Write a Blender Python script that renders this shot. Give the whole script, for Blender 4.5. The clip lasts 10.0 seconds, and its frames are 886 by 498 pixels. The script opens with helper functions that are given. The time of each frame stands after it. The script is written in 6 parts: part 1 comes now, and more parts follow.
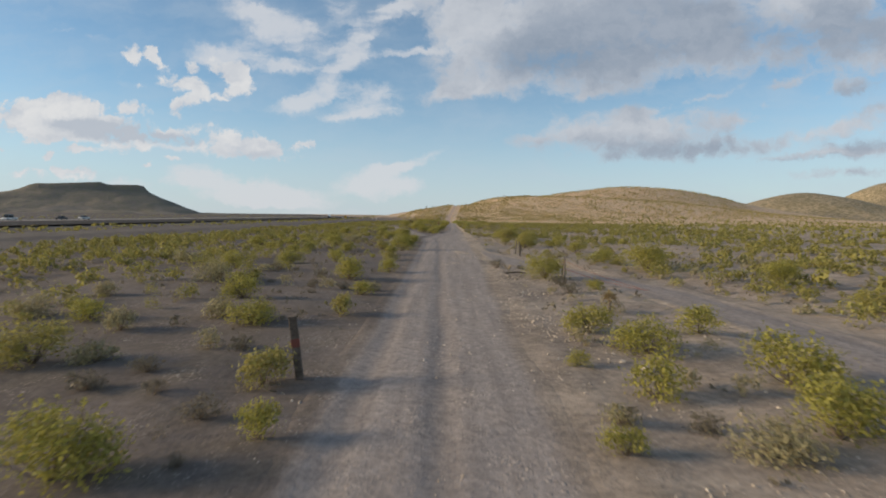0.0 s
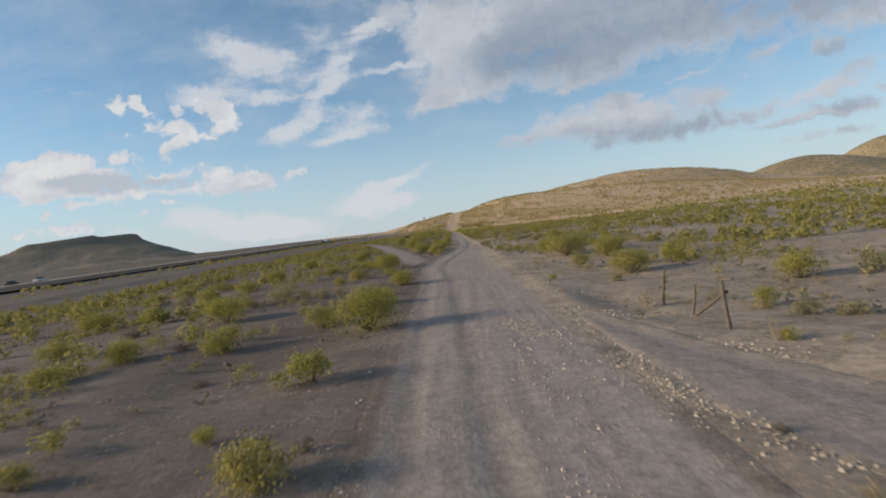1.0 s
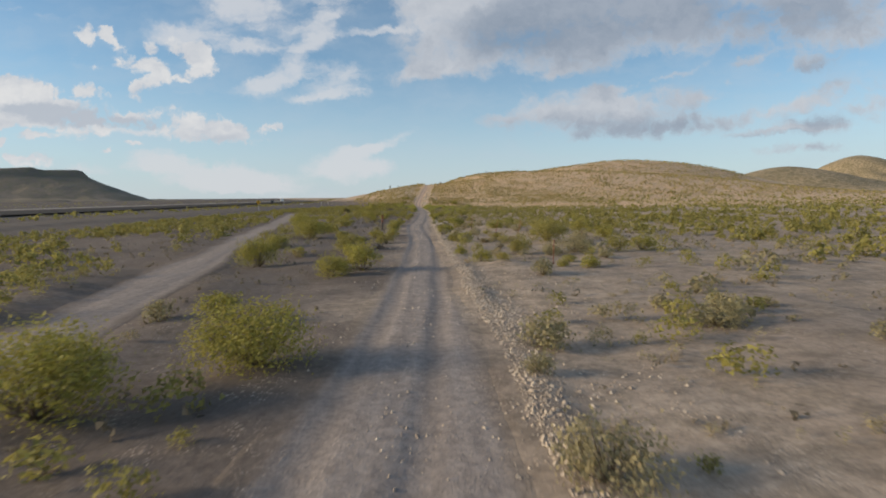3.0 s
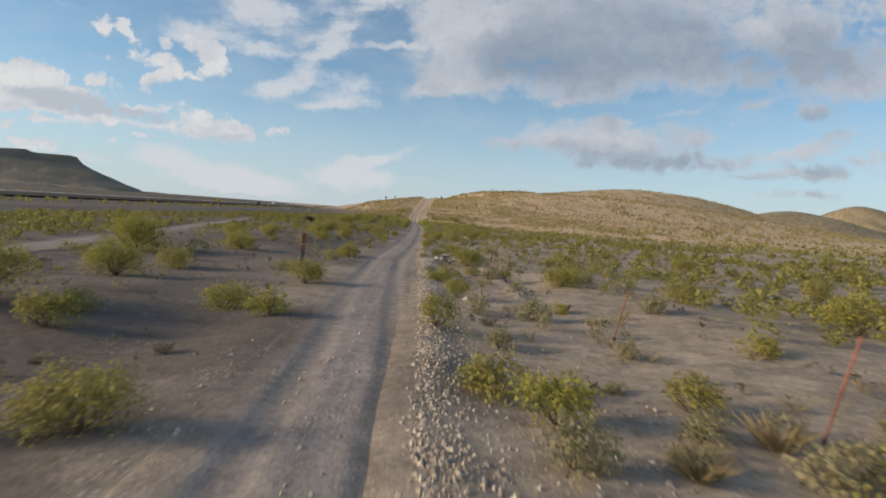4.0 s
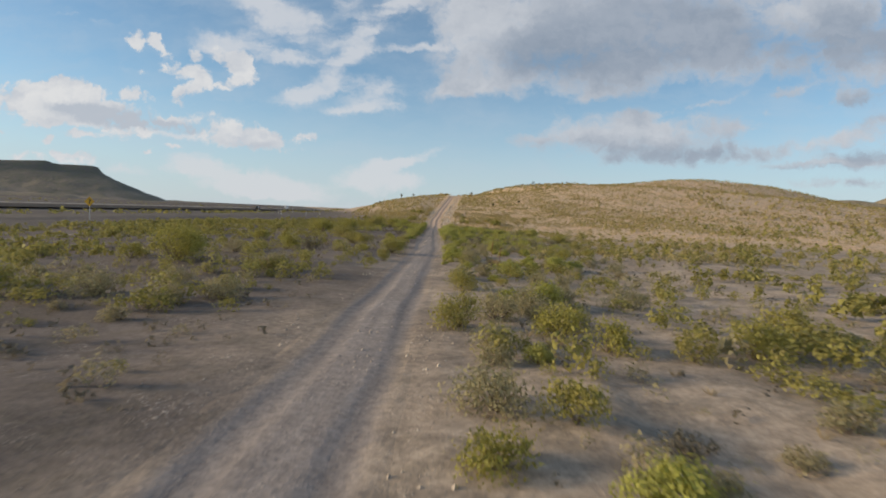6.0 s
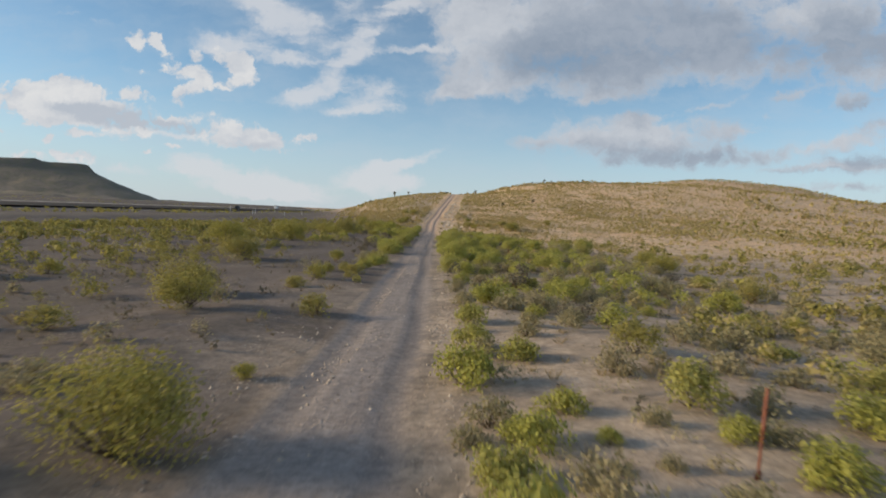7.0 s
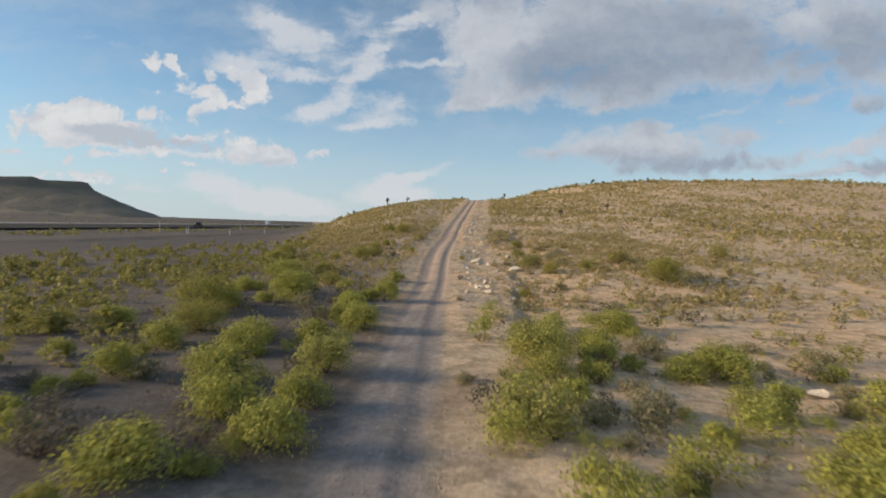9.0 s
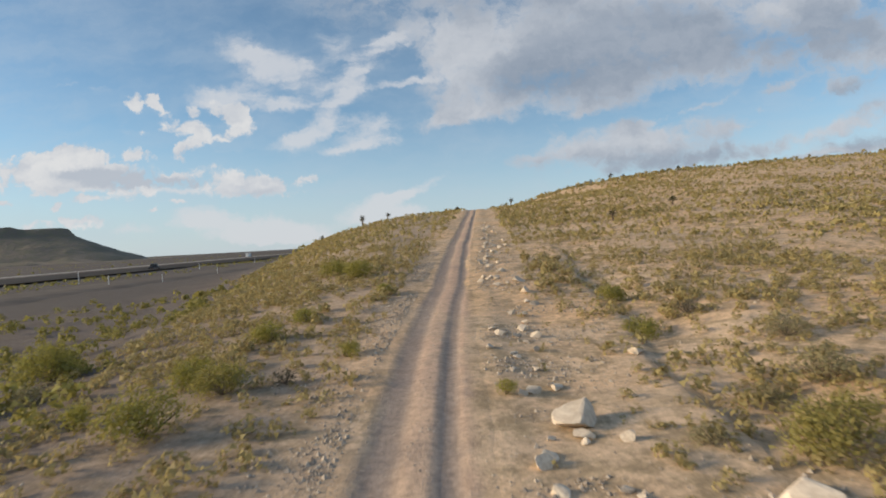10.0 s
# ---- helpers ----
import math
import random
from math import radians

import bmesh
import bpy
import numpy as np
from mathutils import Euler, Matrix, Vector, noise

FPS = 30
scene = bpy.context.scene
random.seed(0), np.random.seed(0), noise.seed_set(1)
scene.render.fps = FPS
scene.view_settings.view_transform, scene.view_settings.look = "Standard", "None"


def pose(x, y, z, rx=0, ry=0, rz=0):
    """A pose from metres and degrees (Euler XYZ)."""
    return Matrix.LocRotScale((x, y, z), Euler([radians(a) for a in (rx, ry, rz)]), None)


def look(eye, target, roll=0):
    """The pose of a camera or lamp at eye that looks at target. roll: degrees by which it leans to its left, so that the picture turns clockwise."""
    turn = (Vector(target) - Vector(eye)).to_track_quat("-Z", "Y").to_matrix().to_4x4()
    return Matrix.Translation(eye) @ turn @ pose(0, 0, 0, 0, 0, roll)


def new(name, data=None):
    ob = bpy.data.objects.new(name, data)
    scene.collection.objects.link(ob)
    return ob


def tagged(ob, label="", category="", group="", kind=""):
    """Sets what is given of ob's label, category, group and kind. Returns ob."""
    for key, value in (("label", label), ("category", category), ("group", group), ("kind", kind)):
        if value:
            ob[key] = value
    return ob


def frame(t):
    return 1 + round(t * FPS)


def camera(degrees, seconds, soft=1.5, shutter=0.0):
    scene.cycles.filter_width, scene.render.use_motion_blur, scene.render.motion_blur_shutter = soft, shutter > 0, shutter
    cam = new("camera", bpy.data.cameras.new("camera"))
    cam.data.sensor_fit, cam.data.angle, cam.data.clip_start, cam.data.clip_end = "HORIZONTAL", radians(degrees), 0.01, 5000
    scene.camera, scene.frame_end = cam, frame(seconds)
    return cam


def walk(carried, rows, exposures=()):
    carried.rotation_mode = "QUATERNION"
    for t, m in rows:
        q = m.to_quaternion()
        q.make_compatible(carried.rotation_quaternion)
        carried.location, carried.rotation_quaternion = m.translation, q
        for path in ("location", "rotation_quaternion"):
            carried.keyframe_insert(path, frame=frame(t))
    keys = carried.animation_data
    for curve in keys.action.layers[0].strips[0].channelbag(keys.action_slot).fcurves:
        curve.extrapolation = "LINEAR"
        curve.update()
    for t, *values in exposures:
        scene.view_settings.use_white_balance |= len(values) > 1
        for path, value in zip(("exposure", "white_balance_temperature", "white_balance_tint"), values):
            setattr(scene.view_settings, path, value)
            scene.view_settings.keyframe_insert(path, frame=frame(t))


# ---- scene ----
# ---------------------------------------------------------------- camera
cam = camera(78.9, 10.0, soft=1.85, shutter=0.07)
# seconds, x, y, z, yaw to the left, pitch up, roll
FLIGHT = [
    (0, 0.00, 0.00, 2.81, 0.71, -3.57, 0.70),
    (0.5, -0.49, 13.63, 2.93, 1.09, -4.11, -0.63),
    (1, -0.90, 27.32, 2.96, 0.96, -2.55, -6.56),
    (1.5, -0.99, 40.96, 3.06, 0.27, -2.77, -10.65),
    (2, -0.54, 54.57, 3.24, -0.86, -3.67, -8.39),
    (2.2, -0.33, 60.03, 3.32, -0.94, -4.16, -6.43),
    (3.3, 1.29, 90.74, 2.80, -2.14, -5.66, 0.50),
    (3.5, 1.47, 96.47, 2.69, -1.54, -4.20, 0.58),
    (4, 1.91, 110.88, 2.55, -2.51, -3.74, 4.28),
    (4.5, 2.19, 125.40, 2.64, -1.44, -3.65, 5.18),
    (5, 2.57, 139.92, 2.68, -1.30, -4.18, 3.05),
    (5.5, 2.67, 154.53, 2.64, -0.42, -4.11, 2.57),
    (5.7, 2.69, 160.40, 2.60, 0.29, -4.03, 3.00),
    (6.8, 2.44, 193.31, 2.26, 0.72, -3.63, 1.52),
    (7, 2.33, 199.36, 2.31, 0.43, -3.71, 2.94),
    (7.5, 2.02, 214.51, 2.48, 1.50, -3.37, 2.55),
    (8, 1.70, 229.62, 2.61, 2.08, -3.53, -1.56),
    (8.5, 1.46, 244.77, 2.71, 0.25, -2.83, -0.82),
    (9, 0.97, 259.90, 2.97, 1.87, -2.48, 1.87),
    (9.5, 0.58, 274.96, 3.44, 1.33, -1.82, 0.07),
    (10, 0.11, 289.87, 3.91, 1.36, -0.91, -3.07),
]


EXPOSURE = 0.20


def flown(x, y, z, yaw, pitch, roll):
    return pose(x, y, z) @ pose(0, 0, 0, 90 + pitch, 0, yaw) @ pose(0, 0, 0, 0, 0, roll)


walk(cam, [(t, flown(*row)) for t, *row in FLIGHT], [(0.0, EXPOSURE), (10.0, EXPOSURE)])

# ---------------------------------------------------------------- light
SUN_ELEVATION, SUN_TURN = 17.0, -94.0      # degrees; turn from +y to the right
SKY_STRENGTH = 0.092
SKY_GAIN = (1.32, 1.42, 1.30, 1.0)           # a hazy, bright afternoon sky


class Nodes:
    """Short hand for node trees."""

    def __init__(self, tree):
        self.tree = tree

    def add(self, kind, **props):
        n = self.tree.nodes.new(kind)
        for key, value in props.items():
            setattr(n, key, value)
        return n

    def put(self, socket, value):
        if isinstance(value, bpy.types.NodeSocket):
            self.tree.links.new(value, socket)
        elif value is not None:
            socket.default_value = value

    def math(self, op, a, b=None, c=None, clamp=False):
        n = self.add("ShaderNodeMath", operation=op, use_clamp=clamp)
        for s, v in zip(n.inputs, (a, b, c)):
            self.put(s, v)
        return n.outputs[0]

    def vec(self, op, a, b=None):
        n = self.add("ShaderNodeVectorMath", operation=op)
        for s, v in zip(n.inputs, (a, b)):
            self.put(s, v)
        return n.outputs[0]

    def mix(self, f, a, b, blend="MIX"):
        n = self.add("ShaderNodeMix", data_type="RGBA", blend_type=blend)
        self.put(n.inputs["Factor"], f)
        self.put(n.inputs[6], a)
        self.put(n.inputs[7], b)
        return n.outputs[2]

    def noise(self, vector, scale, detail=4.0, rough=0.55, distort=0.0, out="Fac"):
        n = self.add("ShaderNodeTexNoise")
        self.put(n.inputs["Vector"], vector)
        n.inputs["Scale"].default_value, n.inputs["Detail"].default_value = scale, detail
        n.inputs["Roughness"].default_value, n.inputs["Distortion"].default_value = rough, distort
        return n.outputs[out]

    def voronoi(self, vector, scale, feature="F1", out="Distance"):
        n = self.add("ShaderNodeTexVoronoi", feature=feature)
        self.put(n.inputs["Vector"], vector)
        n.inputs["Scale"].default_value = scale
        return n.outputs[out]

    def step(self, v, lo, hi, a=0.0, b=1.0):
        n = self.add("ShaderNodeMapRange", interpolation_type="SMOOTHSTEP")
        for s, x in zip(n.inputs, (v, lo, hi, a, b)):
            self.put(s, x)
        return n.outputs[0]


def make_world():
    world = bpy.data.worlds.new("sky")
    scene.world = world
    world.use_nodes = True
    world.node_tree.nodes.clear()
    k = Nodes(world.node_tree)
    way = k.add("ShaderNodeTexCoord").outputs["Generated"]
    sky = k.add("ShaderNodeTexSky", sky_type="NISHITA", sun_disc=False, sun_elevation=radians(SUN_ELEVATION),
                sun_rotation=radians(SUN_TURN), altitude=1200.0, air_density=1.0, dust_density=0.3, ozone_density=3.0)
    parts = k.add("ShaderNodeSeparateXYZ")
    k.put(parts.inputs[0], way)
    ahead = k.math("MAXIMUM", parts.outputs[1], 0.08)
    u, v = k.math("DIVIDE", parts.outputs[0], ahead), k.math("DIVIDE", parts.outputs[2], ahead)
    flat = k.add("ShaderNodeCombineXYZ")
    k.put(flat.inputs[0], u), k.put(flat.inputs[1], v)
    # ragged edges: the cloud plane is stirred by noise
    stir = k.vec("SUBTRACT", k.noise(flat.outputs[0], 20.0, 8.0, 0.68, out="Color"), (0.5, 0.5, 0.5))
    stirred = k.vec("ADD", flat.outputs[0], k.vec("MULTIPLY", stir, (0.060, 0.045, 0.0)))

    def bank(clouds):
        total = None
        for cu, cv, a, b, turn, weight in clouds:
            m = k.add("ShaderNodeMapping", vector_type="TEXTURE")
            k.put(m.inputs["Vector"], stirred)
            m.inputs["Location"].default_value, m.inputs["Rotation"].default_value = (cu, cv, 0), (0, 0, radians(turn))
            m.inputs["Scale"].default_value = (a * 1.75, b * 1.75, 1)
            g = k.add("ShaderNodeTexGradient", gradient_type="SPHERICAL")
            k.put(g.inputs[0], m.outputs[0])
            w = k.math("MULTIPLY", g.outputs[1], weight)
            total = w if total is None else k.math("ADD", total, w)
        return total

    # u, v, half width, half height, turn and weight of each cloud, as slopes from the eye
    heaps = k.math("ADD", k.math("ADD", bank([(-0.804, 0.19, 0.037, 0.013, 2, 1.2), (-0.777, 0.168, 0.062, 0.026, 2, 1.3), (-0.729, 0.178, 0.055, 0.022, 2, 1.2), (-0.737, 0.206, 0.015, 0.008, 22, 1), (-0.713, 0.198, 0.028, 0.014, 2, 1), (-0.679, 0.187, 0.024, 0.014, 2, 1), (-0.75, 0.151, 0.068, 0.015, -3, 1.2), (-0.696, 0.142, 0.056, 0.011, -3, 1.2), (-0.605, 0.194, 0.016, 0.011, 2, 1), (-0.578, 0.187, 0.024, 0.008, -8, 1), (-0.631, 0.168, 0.017, 0.009, 2, 1.3), (-0.648, 0.159, 0.062, 0.022, -3, 0.9), (-0.599, 0.122, 0.034, 0.009, 2, 1.2), (-0.546, 0.142, 0.049, 0.011, -3, 0.7), (-0.508, 0.147, 0.026, 0.006, -2, 1)]),
        bank([(-0.586, 0.288, 0.011, 0.013, 2, 1.3), (-0.555, 0.291, 0.009, 0.01, 2, 1.2), (-0.537, 0.273, 0.017, 0.008, -33, 1.3), (-0.499, 0.238, 0.034, 0.011, -6, 1.3), (-0.461, 0.218, 0.018, 0.009, -28, 0.9), (-0.488, 0.205, 0.022, 0.009, 17, 1.2), (-0.499, 0.188, 0.015, 0.011, 2, 0.9), (-0.397, 0.139, 0.067, 0.013, -10, 1), (-0.407, 0.118, 0.061, 0.014, -2, 1), (-0.348, 0.115, 0.055, 0.014, -6, 0.9), (-0.421, 0.264, 0.026, 0.011, -28, 1.2), (-0.389, 0.244, 0.024, 0.015, -58, 1.2), (-0.409, 0.22, 0.02, 0.007, 22, 1.1), (-0.264, 0.131, 0.018, 0.006, 10, 1.1), (-0.75, 0.106, 0.01, 0.007, 2, 1)])),
        bank([(-0.728, 0.078, 0.008, 0.006, 2, 1), (-0.683, 0.114, 0.028, 0.006, 2, 1), (-0.696, 0.069, 0.025, 0.009, 2, 1), (-0.793, 0.065, 0.031, 0.006, 2, 1), (-0.853, 0.115, 0.017, 0.005, 2, 1), (-0.479, 0.269, 0.011, 0.009, -38, 0.8), (-0.561, 0.227, 0.015, 0.005, -13, 0.7), (-0.566, 0.09, 0.011, 0.003, 2, 1), (-0.518, 0.096, 0.015, 0.003, 2, 1)]))
    greys = bank([(-0.648, 0.155, 0.064, 0.016, -2, 1.3), (-0.583, 0.141, 0.07, 0.013, -3, 1.3), (-0.707, 0.16, 0.054, 0.011, -2, 1), (-0.508, 0.135, 0.064, 0.009, -3, 1.2), (-0.375, 0.107, 0.064, 0.009, -4, 0.8), (-0.739, 0.138, 0.054, 0.008, -3, 0.6)])
    veils = k.math("ADD", k.math("ADD", bank([(-0.362, 0.365, 0.05, 0.022, -28, 1), (-0.297, 0.336, 0.063, 0.02, -16, 1), (-0.338, 0.318, 0.042, 0.014, -8, 0.8), (-0.27, 0.315, 0.052, 0.02, -13, 1.2), (-0.411, 0.295, 0.053, 0.014, -3, 1.3), (-0.316, 0.268, 0.079, 0.011, -8, 1.4), (-0.442, 0.276, 0.032, 0.009, -8, 1), (-0.231, 0.235, 0.068, 0.017, 37, 1), (-0.191, 0.279, 0.052, 0.014, 44, 0.9), (-0.272, 0.205, 0.047, 0.01, 14, 1.2), (-0.166, 0.319, 0.047, 0.016, 50, 0.7), (-0.126, 0.352, 0.041, 0.02, 22, 1), (-0.159, 0.215, 0.047, 0.023, -6, 1.6), (-0.13, 0.193, 0.036, 0.012, -3, 1.3), (-0.187, 0.182, 0.037, 0.008, 2, 1.2)]),
        bank([(-0.062, 0.297, 0.057, 0.006, 6, 1.2), (-0.232, 0.268, 0.042, 0.007, -10, 1), (-0.47, 0.065, 0.048, 0.015, -4, 2), (-0.394, 0.044, 0.085, 0.019, -7, 2.2), (-0.319, 0.029, 0.08, 0.014, -2, 1.8), (-0.157, 0.064, 0.044, 0.017, 16, 2.2), (-0.094, 0.086, 0.058, 0.008, 22, 1.9), (-0.119, 0.05, 0.047, 0.015, 2, 1.8), (-0.513, 0.12, 0.053, 0.005, -6, 0.8), (-0.598, 0.054, 0.032, 0.008, 2, 0.7), (-0.204, 0.363, 0.031, 0.025, -58, 0.6), (-0.091, 0.377, 0.036, 0.012, 32, 0.8), (-0.655, 0.322, 0.043, 0.006, -8, 0.5), (-0.611, 0.246, 0.013, 0.014, 62, 0.5), (-0.398, 0.187, 0.042, 0.004, 2, 0.5)])),
        bank([(-0.708, 0.33, 0.027, 0.01, 2, 0.4), (-0.265, -0.011, 0.096, 0.011, 3, 0.8)]))
    masses = k.math("ADD", k.math("ADD", bank([(-0.009, 0.379, 0.056, 0.04, -28, 1.2), (0.026, 0.305, 0.056, 0.055, 22, 1.3), (0.009, 0.226, 0.052, 0.013, 10, 1.2), (-0.025, 0.216, 0.033, 0.01, 10, 1.1), (0.08, 0.337, 0.092, 0.07, 2, 1.4), (0.085, 0.249, 0.072, 0.026, 2, 1.2), (0.177, 0.341, 0.122, 0.08, 2, 1.4), (0.182, 0.25, 0.097, 0.024, 2, 1.1), (0.298, 0.345, 0.131, 0.08, 2, 1.4), (0.309, 0.265, 0.101, 0.028, 7, 1.1), (0.429, 0.35, 0.13, 0.06, 7, 1.4), (0.468, 0.299, 0.08, 0.024, 10, 1), (0.577, 0.369, 0.119, 0.049, 7, 1.3), (0.677, 0.358, 0.099, 0.054, 7, 1.3), (0.535, 0.274, 0.06, 0.017, 12, 0.9)]),
        bank([(0.728, 0.286, 0.084, 0.042, 10, 1.3), (0.627, 0.305, 0.06, 0.022, 7, 1), (0.245, 0.22, 0.043, 0.009, 16, 1), (0.17, 0.47, 0.302, 0.059, 2, 1.5), (0.617, 0.483, 0.295, 0.068, 2, 1.5), (0.147, 0.14, 0.067, 0.011, 10, 1.3), (0.239, 0.156, 0.082, 0.024, 7, 1.4), (0.196, 0.187, 0.018, 0.012, -38, 1), (0.34, 0.169, 0.091, 0.024, 6, 1.4), (0.441, 0.177, 0.091, 0.018, 4, 1.3), (0.532, 0.177, 0.05, 0.011, 8, 1.3), (0.573, 0.201, 0.007, 0.01, 12, 1), (0.343, 0.127, 0.132, 0.025, 2, 1.2), (0.465, 0.132, 0.111, 0.018, 2, 1.1), (0.389, 0.202, 0.061, 0.005, 14, 1)])),
        bank([(0.473, 0.221, 0.06, 0.005, 17, 1), (0.65, 0.151, 0.09, 0.011, 11, 1.4), (0.728, 0.176, 0.05, 0.015, 16, 1.5), (0.648, 0.117, 0.09, 0.005, 4, 1.1), (0.722, 0.128, 0.06, 0.013, 2, 1.1), (0.701, 0.086, 0.08, 0.009, 2, 1), (0.612, 0.25, 0.032, 0.007, 20, 1.3), (0.663, 0.348, 0.026, 0.006, 12, 1), (0.702, 0.238, 0.04, 0.011, 14, 1.2), (0.854, 0.364, 0.117, 0.059, 2, 1.3), (0.892, 0.177, 0.118, 0.04, 2, 1.2), (0.681, 0.319, 0.028, 0.004, 10, 1)]))
    dull = bank([(0.299, 0.33, 0.151, 0.06, 2, 1.5), (0.429, 0.35, 0.12, 0.05, 2, 1.4), (0.19, 0.286, 0.112, 0.04, 2, 1.1), (0.621, 0.322, 0.099, 0.04, 2, 1.2), (0.344, 0.112, 0.143, 0.018, 2, 0.8), (0.455, 0.133, 0.111, 0.016, 2, 0.8), (0.719, 0.226, 0.06, 0.022, 10, 1), (0.741, 0.139, 0.06, 0.011, 2, 1), (0.659, 0.105, 0.08, 0.008, 2, 1), (0.727, 0.35, 0.079, 0.049, 2, 1.1), (0.119, 0.278, 0.061, 0.04, 2, 0.6), (0.25, 0.139, 0.082, 0.012, 2, 0.7), (0.17, 0.47, 0.302, 0.049, 2, 1)])
    fine, broad = k.noise(stirred, 30.0, 9.0, 0.62), k.noise(stirred, 7.0, 8.0, 0.62)
    drawn = k.add("ShaderNodeMapping")
    k.put(drawn.inputs["Vector"], stirred)
    drawn.inputs["Rotation"].default_value, drawn.inputs["Scale"].default_value = (0, 0, radians(-24)), (4.0, 15.0, 1.0)
    combed = k.noise(drawn.outputs[0], 1.0, 9.0, 0.62)
    off_fine, off_broad, off_comb = (k.math("SUBTRACT", v, 0.5) for v in (fine, broad, combed))
    rag = k.math("MULTIPLY_ADD", off_fine, 5.2, k.math("MULTIPLY", off_broad, 2.2))
    wisp = k.math("MULTIPLY_ADD", off_comb, 6.0, k.math("MULTIPLY_ADD", off_broad, 2.0, k.math("MULTIPLY", off_fine, 1.6)))
    soft = k.math("MULTIPLY_ADD", off_broad, 4.6, k.math("MULTIPLY_ADD", off_fine, 1.8, k.math("MULTIPLY", off_comb, 2.4)))
    a_heap = k.math("MULTIPLY", k.step(k.math("ADD", k.math("MULTIPLY", heaps, 1.15), rag), 0.05, 1.05), k.step(heaps, 0.0, 0.34))
    a_veil = k.math("MULTIPLY", k.step(k.math("ADD", k.math("MULTIPLY", veils, 0.85), wisp), -0.30, 1.35), k.math("MULTIPLY", k.step(veils, -0.1, 0.7), 0.76))
    a_mass = k.math("MULTIPLY", k.step(k.math("ADD", k.math("MULTIPLY", masses, 0.62), soft), -0.10, 1.30), k.math("MULTIPLY", k.step(masses, 0.0, 0.75), 0.95))
    # behind the camera the unseen cover goes on as broken cloud, bright to fill the ground
    rear = k.step(parts.outputs[1], 0.25, -0.15)
    a_rear = k.math("MULTIPLY", k.step(k.noise(way, 3.0, 6.0, 0.6), 0.48, 0.66), k.math("MULTIPLY", rear, 0.8))
    thick = k.step(k.math("MULTIPLY_ADD", dull, 0.85, k.math("MULTIPLY", soft, 0.75)), -0.3, 1.15)
    shade = k.step(k.math("MULTIPLY_ADD", combed, 0.6, k.math("MULTIPLY", fine, 0.4)), 0.36, 0.64)
    white = k.mix(shade, (4.6, 4.95, 5.5, 1), (5.75, 5.95, 6.3, 1))
    grey = k.mix(shade, (2.55, 3.05, 3.8, 1), (3.35, 3.8, 4.5, 1))
    low = k.step(parts.outputs[2], 0.24, -0.02)
    clear = k.mix(1.0, sky.outputs[0], SKY_GAIN, "MULTIPLY")
    haze = k.step(k.math("MULTIPLY_ADD", off_comb, 2.0, off_broad), -0.5, 0.6, 0.08, 0.38)
    clear = k.mix(haze, clear, (4.6, 5.45, 6.3, 1))
    air = k.mix(k.math("MULTIPLY", low, 0.80), clear, (4.6, 5.4, 6.2, 1))
    colour = k.mix(a_veil, air, (6.25, 6.35, 6.6, 1))
    colour = k.mix(a_mass, colour, k.mix(thick, white, grey))
    under = k.step(k.math("ADD", greys, k.math("MULTIPLY", rag, 0.35)), 0.15, 1.1)
    colour = k.mix(a_heap, colour, k.mix(k.math("MULTIPLY", under, 0.9), k.mix(shade, (5.0, 5.35, 5.9, 1), (6.9, 6.95, 7.0, 1)), (4.3, 4.75, 5.4, 1)))
    # unseen rear cloud, set bright to add fill light
    colour = k.mix(a_rear, colour, (6.6, 6.5, 6.4, 1))
    back = k.add("ShaderNodeBackground")
    k.put(back.inputs[0], colour)
    back.inputs[1].default_value = SKY_STRENGTH
    out = k.add("ShaderNodeOutputWorld")
    k.put(out.inputs[0], back.outputs[0])


make_world()
sun = new("sun", bpy.data.lights.new("sun", "SUN"))
sun.data.energy, sun.data.angle, sun.data.color = 4.2, radians(15.0), (1.0, 0.775, 0.51)
from_sun = Vector((math.sin(radians(SUN_TURN)) * math.cos(radians(SUN_ELEVATION)),
                   math.cos(radians(SUN_TURN)) * math.cos(radians(SUN_ELEVATION)), math.sin(radians(SUN_ELEVATION))))
sun.matrix_world = look(tuple(from_sun * 100), (0, 0, 0))

# ---------------------------------------------------------------- materials


def material(name, rough=0.9, metal=0.0):
    m = bpy.data.materials.new(name)
    m.use_nodes = True
    k = Nodes(m.node_tree)
    b = m.node_tree.nodes["Principled BSDF"]
    b.inputs["Roughness"].default_value, b.inputs["Metallic"].default_value = rough, metal
    b.inputs["Specular IOR Level"].default_value = 0.25
    return m, k, b


def bump(k, b, height, strength, distance):
    n = k.add("ShaderNodeBump")
    k.put(n.inputs["Height"], height)
    n.inputs["Strength"].default_value, n.inputs["Distance"].default_value = strength, distance
    k.put(b.inputs["Normal"], n.outputs[0])


# soil colours: the plain's hold cloud shade, the hill's hold sunlight
SAND, PALE, SHADED_GRAVEL = (0.170, 0.145, 0.131, 1), (0.635, 0.485, 0.340, 1), (0.118, 0.107, 0.101, 1)
SHADED_SOIL, RED, WASH = (0.124, 0.106, 0.096, 1), (0.690, 0.480, 0.300, 1), (0.365, 0.302, 0.248, 1)
TREAD, TREAD_PALE, TREAD_DARK, TREAD_HILL = (0.286, 0.252, 0.234, 1), (0.378, 0.333, 0.304, 1), (0.228, 0.203, 0.191, 1), (0.570, 0.408, 0.305, 1)


